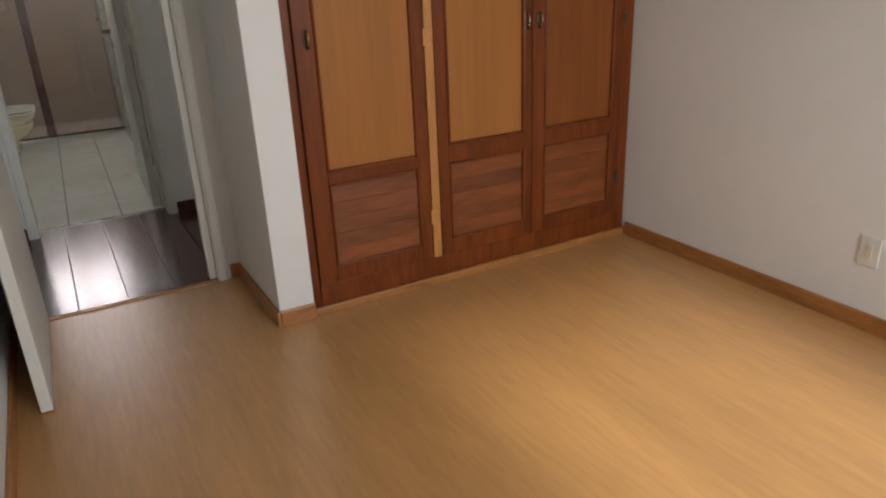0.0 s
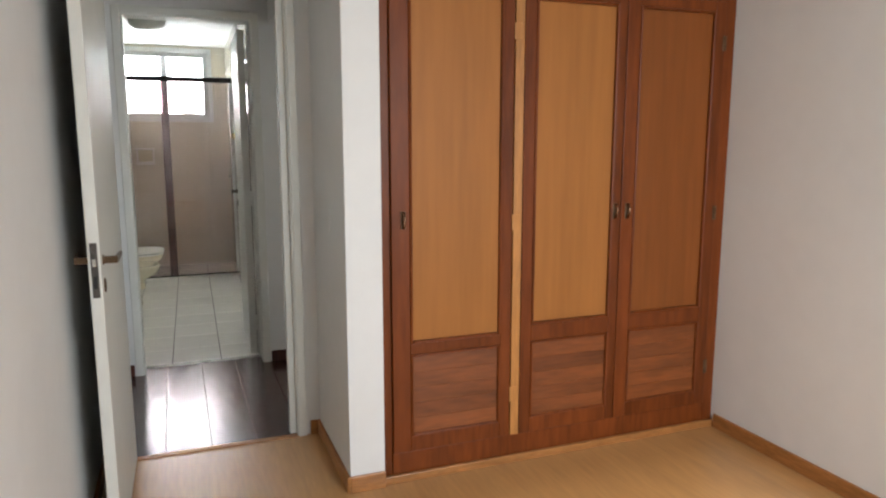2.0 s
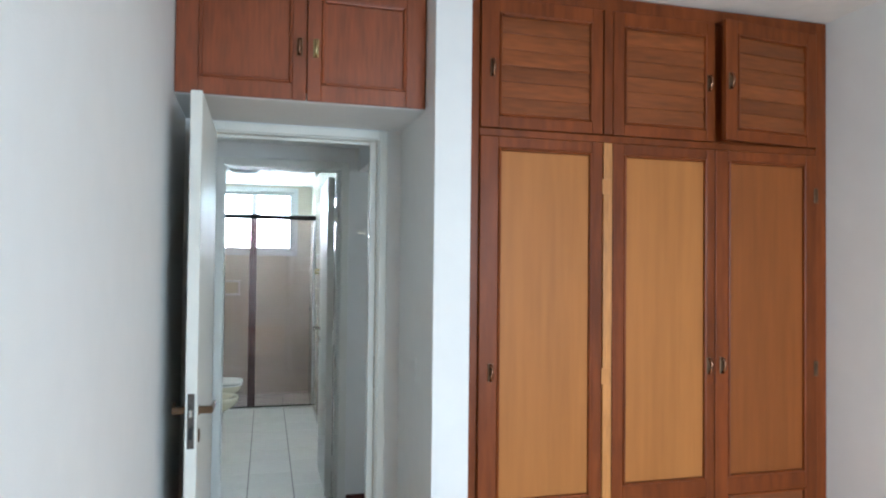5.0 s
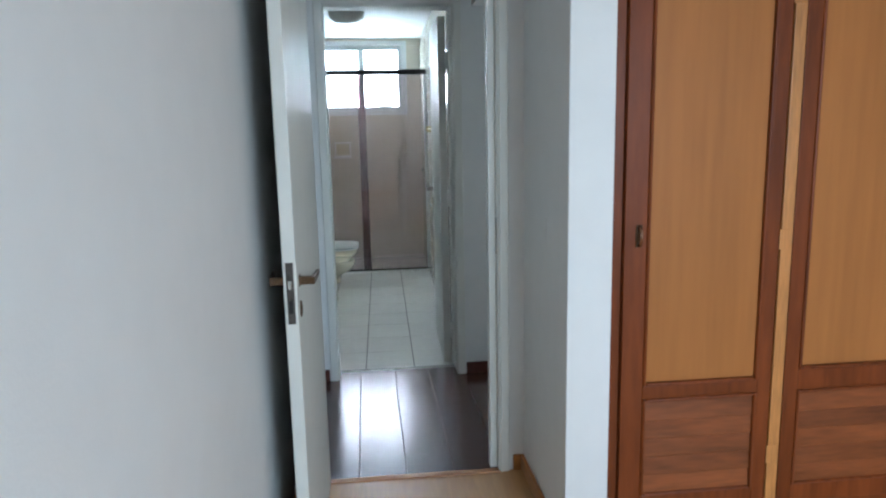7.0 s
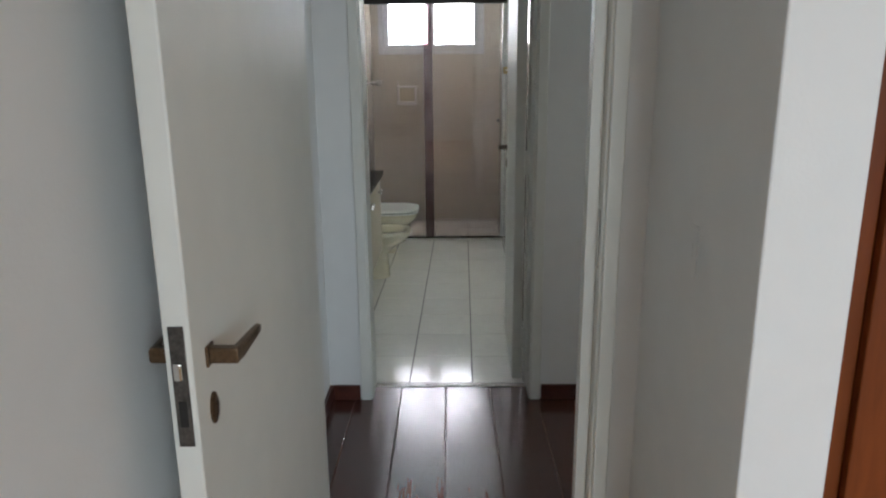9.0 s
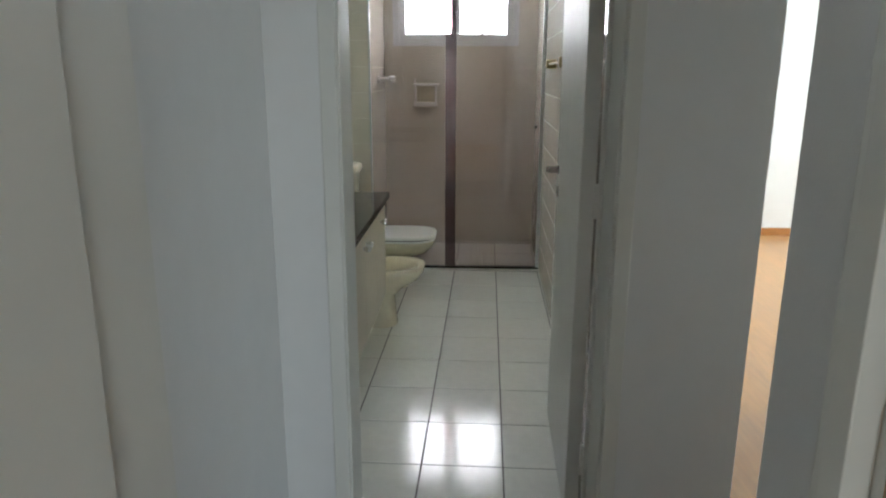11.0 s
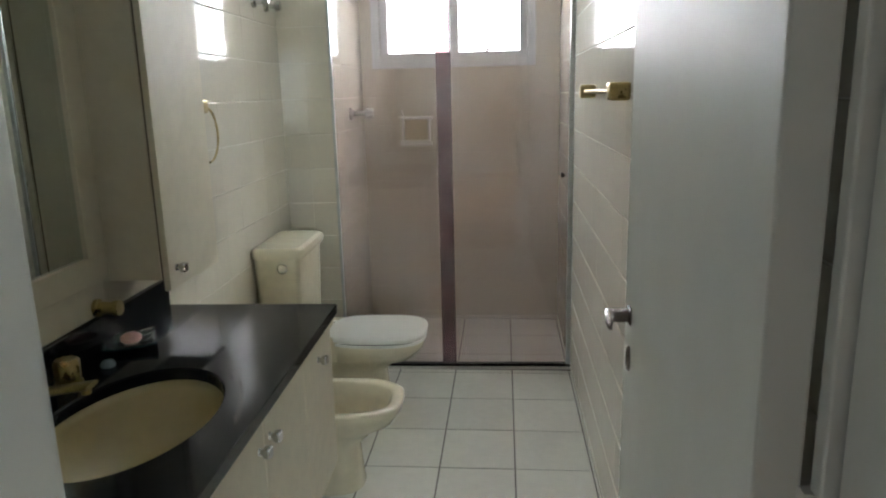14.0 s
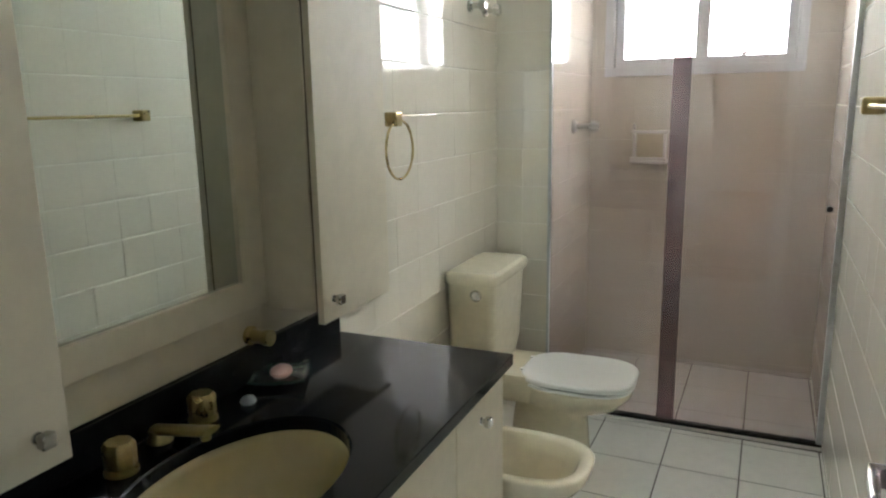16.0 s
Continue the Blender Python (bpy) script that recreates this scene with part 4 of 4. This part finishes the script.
# ---- shower fittings ----
shelf = thing("ceramic_soap_shelf", "cream ceramic soap shelf set in the tiled shower wall", "soap shelf")
sx0, sx1, sz0, sz1 = -0.333, -0.148, 1.135, 1.320
part("back", box(sx0 + 0.010, sx1 - 0.010, BATH1 - 0.008, BATH1, sz0 + 0.010, sz1 - 0.006, 0.003), CERAMIC, shelf)
part("tray", box(sx0 - 0.008, sx1 + 0.008, BATH1 - 0.088, BATH1, sz0, sz0 + 0.024, 0.010, segments=4), SHELFC, shelf)
part("tray_lip", box(sx0 - 0.006, sx1 + 0.006, BATH1 - 0.090, BATH1 - 0.074, sz0 + 0.020, sz0 + 0.038, 0.007, segments=4), SHELFC, shelf)
for a in (sx0 + 0.002, sx1 - 0.020):
    part("side", box(a, a + 0.018, BATH1 - 0.048, BATH1 - 0.004, sz0 + 0.022, sz1 - 0.018, 0.008, segments=4), SHELFC, shelf)
part("rim", tube([(sx0 - 0.006, BATH1 - 0.012, sz1 - 0.012), (sx0 - 0.004, BATH1 - 0.044, sz1 - 0.012), (sx1 + 0.004, BATH1 - 0.044, sz1 - 0.012), (sx1 + 0.006, BATH1 - 0.012, sz1 - 0.012)], 0.011, 12), SHELFC, shelf)
part("hook", tube([(sx0 + 0.010, BATH1 - 0.004, sz1 - 0.010), (sx0 + 0.006, BATH1 - 0.022, sz1 + 0.012), (sx0 + 0.006, BATH1 - 0.030, sz1 + 0.036)], 0.008, 10), SHELFC, shelf)

tap = thing("shower_valve", "white and chrome shower valve on the tiled wall", "valve")
part("flange", lathe([(0.001, 0), (0.036, 0), (0.032, 0.012), (0.016, 0.022), (0.001, 0.022)], 20, pose(SHX, 8.20, 1.352, 0, 90)), PLASTIC, tap)
part("stem", tube([(SHX + 0.018, 8.20, 1.352), (SHX + 0.092, 8.20, 1.352)], 0.015), PLASTIC, tap)
rings = []
for dx, r in ((0.088, 0.020), (0.094, 0.028), (0.124, 0.026), (0.134, 0.018)):
    rings.append([(SHX + dx, 8.20 + r * (1 + 0.13 * math.cos(5 * a)) * math.cos(a), 1.352 + r * (1 + 0.13 * math.cos(5 * a)) * math.sin(a)) for a in (2 * math.pi * k / 40 for k in range(40))])
part("handle", loft(rings), PLASTIC, tap, "white fluted handle")
part("cap", lathe([(0.001, 0), (0.012, 0), (0.010, 0.004), (0.001, 0.005)], 16, pose(SHX + 0.134, 8.20, 1.352, 0, 90)), CHROME, tap)

head = thing("high_wall_valve", "chrome wall valve high on the tiled wall", "valve")
for y in (7.40, 7.575):
    part("body", lathe([(0.001, 0), (0.026, 0), (0.024, 0.012), (0.012, 0.018), (0.012, 0.045), (0.022, 0.050), (0.020, 0.075), (0.001, 0.078)], 18, pose(BL, y, 1.872, 0, 90)), CHROME, head)

lamp = thing("ceiling_lamp", "round frosted glass ceiling lamp with a metal base", "ceiling lamp")
part("base", lathe([(0.001, 0), (0.130, 0), (0.130, -0.022), (0.001, -0.022)], 36, pose(-0.095, 6.62, BTOP)), ALU, lamp)
part("shade", lathe([(0.001, -0.023), (0.140, -0.023), (0.150, -0.034), (0.138, -0.080), (0.095, -0.115), (0.040, -0.127), (0.001, -0.129)], 40, pose(-0.095, 6.62, BTOP)), PLASTIC, lamp)

# electric shower head on the shower wall
sh = thing("electric_shower", "white plastic electric shower head on a short arm", "shower head")
part("arm", tube([(SHX, 8.20, 2.19), (SHX + 0.05, 8.20, 2.19), (SHX + 0.09, 8.20, 2.175)], 0.012), PLASTIC, sh)
part("body", lathe([(0.001, 0.075), (0.030, 0.072), (0.045, 0.055), (0.052, 0.020), (0.070, 0.0), (0.070, -0.012), (0.001, -0.014)], 28, pose(SHX + 0.115, 8.20, 2.115)), PLASTIC, sh)
part("nozzle_plate", lathe([(0.001, 0), (0.060, 0), (0.060, -0.006), (0.001, -0.006)], 28, pose(SHX + 0.115, 8.20, 2.1005)), ALU, sh)


def wall_plate(name, label, m, wide, high, slots, mat=PLASTIC, deep=0.006):
    """A plate on a wall: local x across, z up, y out of the wall."""
    p = thing(name, label, "switch plate" if slots == 1 else "socket")
    p.matrix_world = m
    part("plate", box(-wide / 2, wide / 2, 0, deep, -high / 2, high / 2, deep / 3), mat, p)
    for k in range(slots):
        z = (k - (slots - 1) / 2) * 0.03
        part("insert", box(-0.011, 0.011, deep, deep * 1.5, z - 0.014, z + 0.014, deep / 5), mat if slots == 1 else LAMINATE, p)
    return p


wall_plate("wall_switch", "white plastic switch plate on the painted pier", pose(PILLAR0, 3.05, 1.085, 0, 0, 90), 0.065, 0.105, 1, WALL, 0.003)
wall_plate("wall_socket", "cream plastic power socket on the painted wall", pose(RIGHT, 1.50, 0.305, 0, 0, 90), 0.075, 0.115, 2)

# ---- floor and wall pieces ----


def tile_mesh(name, w, h, mat, lift=0.0055, edge=0.0016):
    """One flat tile in its own x and y, its worn edge rounded off, joint side down."""
    bm = box(-w / 2, w / 2, -h / 2, h / 2, -lift, 0)
    me = bpy.data.meshes.new(name)
    rim = [e for e in bm.edges if all(v.co.z > -1e-6 for v in e.verts)]
    if mat is TILE:
        level = [e for e in rim if abs(e.verts[0].co.y - e.verts[1].co.y) < 1e-6]
        bmesh.ops.bevel(bm, geom=level, offset=0.0032, segments=2, profile=0.6, affect="EDGES")
    else:
        bmesh.ops.bevel(bm, geom=rim, offset=edge, segments=2, profile=0.6, affect="EDGES")
    bmesh.ops.recalc_face_normals(bm, faces=bm.faces[:])
    bm.to_mesh(me)
    bm.free()
    me.materials.append(mat)
    return me


made = {}


def cut_size(a, b):
    return round(a, 3), round(b, 3)


def lay(parent, m, u0, u1, v0, v1, us, vs, joint, mat, holes=(), limit=None, jitter=0.0003, name="tile"):
    """Tiles between the joint lines us and vs, cut to the field u0..u1, v0..v1; m takes (u, v, 0) into the room."""
    count = 0
    spare = []
    us = [u0] + [u for u in us if u0 + 0.012 < u < u1 - 0.012] + [u1]
    vs = [v0] + [v for v in vs if v0 + 0.012 < v < v1 - 0.012] + [v1]
    for a, b in zip(us, us[1:]):
        for c, d in zip(vs, vs[1:]):
            if any(a >= h[0] - 1e-4 and b <= h[1] + 1e-4 and c >= h[2] - 1e-4 and d <= h[3] + 1e-4 for h in holes):
                continue
            key = (*cut_size(b - a - joint * (0.4 if mat is TILE else 1), d - c - joint * (1.5 if mat is TILE else 1)), mat.name)
            if key not in made:
                made[key] = tile_mesh("tile", key[0], key[1], mat)
            tilt = pose(0, 0, random.uniform(-jitter, jitter), random.gauss(0, 0.09 if mat is TILE else 0.03), random.gauss(0, 0.05 if mat is TILE else 0.03))
            place = m @ Matrix.Translation(((a + b) / 2, (c + d) / 2, 0)) @ tilt
            if limit is not None and not limit((a + b) / 2, (c + d) / 2):
                spare.append((made[key], place))
                continue
            ob = new(name, made[key])
            ob.parent = parent
            ob.matrix_world = place
            count += 1
    if spare:
        bm = bmesh.new()
        for me, place in spare:
            before = len(bm.verts)
            bm.from_mesh(me)
            bm.verts.ensure_lookup_table()
            for v in bm.verts[before:]:
                v.co = place @ v.co
        rest = link_mesh("tile_field", bm, TILEJOIN)
        rest.parent = parent
        rest["kind"] = "stuff"
    return count


def steps_from(start, pitch, low, high):
    first = math.ceil((low - start) / pitch)
    return [start + pitch * k for k in range(first, int((high - start) / pitch) + 2)]


TX, TYP = 0.300, 0.322
SKEWED = pose(0.0015, 6.40, 0, 0, 0, -math.degrees(SKEW))
lay(bath_floor, SKEWED, BL - 0.03, 0.638, BATH0 + 0.006 - 6.40, SHY - 0.027 - 6.40, steps_from(0.0, TX, BL, 0.7), steps_from(6.703 - 6.40, TYP, -2, 2), 0.005, FTILE)
lay(shower_floor, pose(0, 0, -0.02) @ SKEWED, SHX - 0.04, 0.638, SHY + 0.027 - 6.40, BATH1 - 6.40, steps_from(0.0, TX, SHX, 0.7), steps_from(6.703 - 6.40, TYP, 1, 3), 0.005, FTILE)
# hall planks, each a little cupped
PW = 0.205
for x in np.arange(-0.470, HEND, PW):
    x0, x1 = x + 0.0012, min(HEND, x + PW) - 0.0012
    if x1 - x0 < 0.03:
        continue
    lift, cup, tilt = random.uniform(-0.0006, 0.0006), random.uniform(0.0002, 0.0006), random.gauss(0, 0.0012)
    bm = bmesh.new()
    ya, yb = NICHE + 0.016, BATH0 - 0.031
    edge = [bm.verts.new((x0, ya, -0.012))]
    for k in range(9):
        u = -1 + k / 4
        drop = 0.0016 if abs(u) > 0.99 else 0.0
        edge.append(bm.verts.new(((x0 + x1) / 2 + u * ((x1 - x0) / 2) * (1 if abs(u) > 0.99 else 1.30), ya, lift + cup * u * u + tilt * u * PW / 2 - drop)))
    edge.append(bm.verts.new((x1, ya, -0.012)))
    far = [bm.verts.new((v.co.x, yb, v.co.z)) for v in edge]
    for k in range(len(edge) - 1):
        bm.faces.new((edge[k], edge[k + 1], far[k + 1], far[k])).smooth = 1 < k < len(edge) - 3
    bm.faces.new(edge)
    bm.faces.new(far[::-1])
    part("plank", bm, DARKFLOOR, hall_floor)
# wall tiles
TH = 0.1755
ROWS_Z = steps_from(1.441, TH, 0, BTOP)
left_side = Matrix(((0, 0, 1, BL), (1, 0, 0, 0), (0, 1, 0, 0), (0, 0, 0, 1)))
lay(bpy.data.objects["wall_bath_left"], left_side, BATH0 + 0.008, SHY, 0.0, BTOP, steps_from(6.695, TH, BATH0, SHY), ROWS_Z, 0.0018, TILE, limit=lambda u, v: u > 6.0 and v < 2.2)
right_side = pose(BR, 6.40, 0, 0, 0, -math.degrees(SKEW)) @ pose(-BR, -6.40, 0) @ Matrix(((0, 0, -1, BR), (-1, 0, 0, 0), (0, 1, 0, 0), (0, 0, 0, 1)))
lay(bpy.data.objects["wall_bath_right"], right_side, -BATH1, -BATH0 - 0.002, 0.0, BTOP, steps_from(-6.60, TH, -BATH1, -BATH0), ROWS_Z, 0.0018, TILE, limit=lambda u, v: -8.1 < u < -5.4 and v < 2.2)
front_side = Matrix(((1, 0, 0, 0), (0, 0, -1, SHY), (0, 1, 0, 0), (0, 0, 0, 1)))
lay(bpy.data.objects["wall_bath_return"], front_side, BL, SHX, 0.0, BTOP, steps_from(BL + 0.128, TH, BL, SHX), ROWS_Z, 0.0018, TILE)
shower_left = Matrix(((0, 0, 1, SHX), (1, 0, 0, 0), (0, 1, 0, 0), (0, 0, 0, 1)))
lay(bpy.data.objects["wall_bath_return"], shower_left, SHY + 0.003, BATH1, 0.0, BTOP, steps_from(SHY + 0.003, TH, SHY, BATH1), ROWS_Z, 0.0018, TILE)
end_side = Matrix(((1, 0, 0, 0), (0, 0, -1, BATH1), (0, 1, 0, 0), (0, 0, 0, 1)))
ux = [SHX + 0.12] + [WIN0 + (WIN1 - WIN0) * k / 5 for k in range(6)] + [0.53]
vz = [z for z in ROWS_Z if abs(z - WINZ0) > 0.06 and abs(z - WINZ1) > 0.06] + [WINZ0, WINZ1]
lay(bpy.data.objects["wall_bath_end"], end_side, SHX, right_at(BATH1), 0.0, BTOP, ux, sorted(vz), 0.0018, TILE, holes=((WIN0, WIN1, WINZ0, WINZ1),))
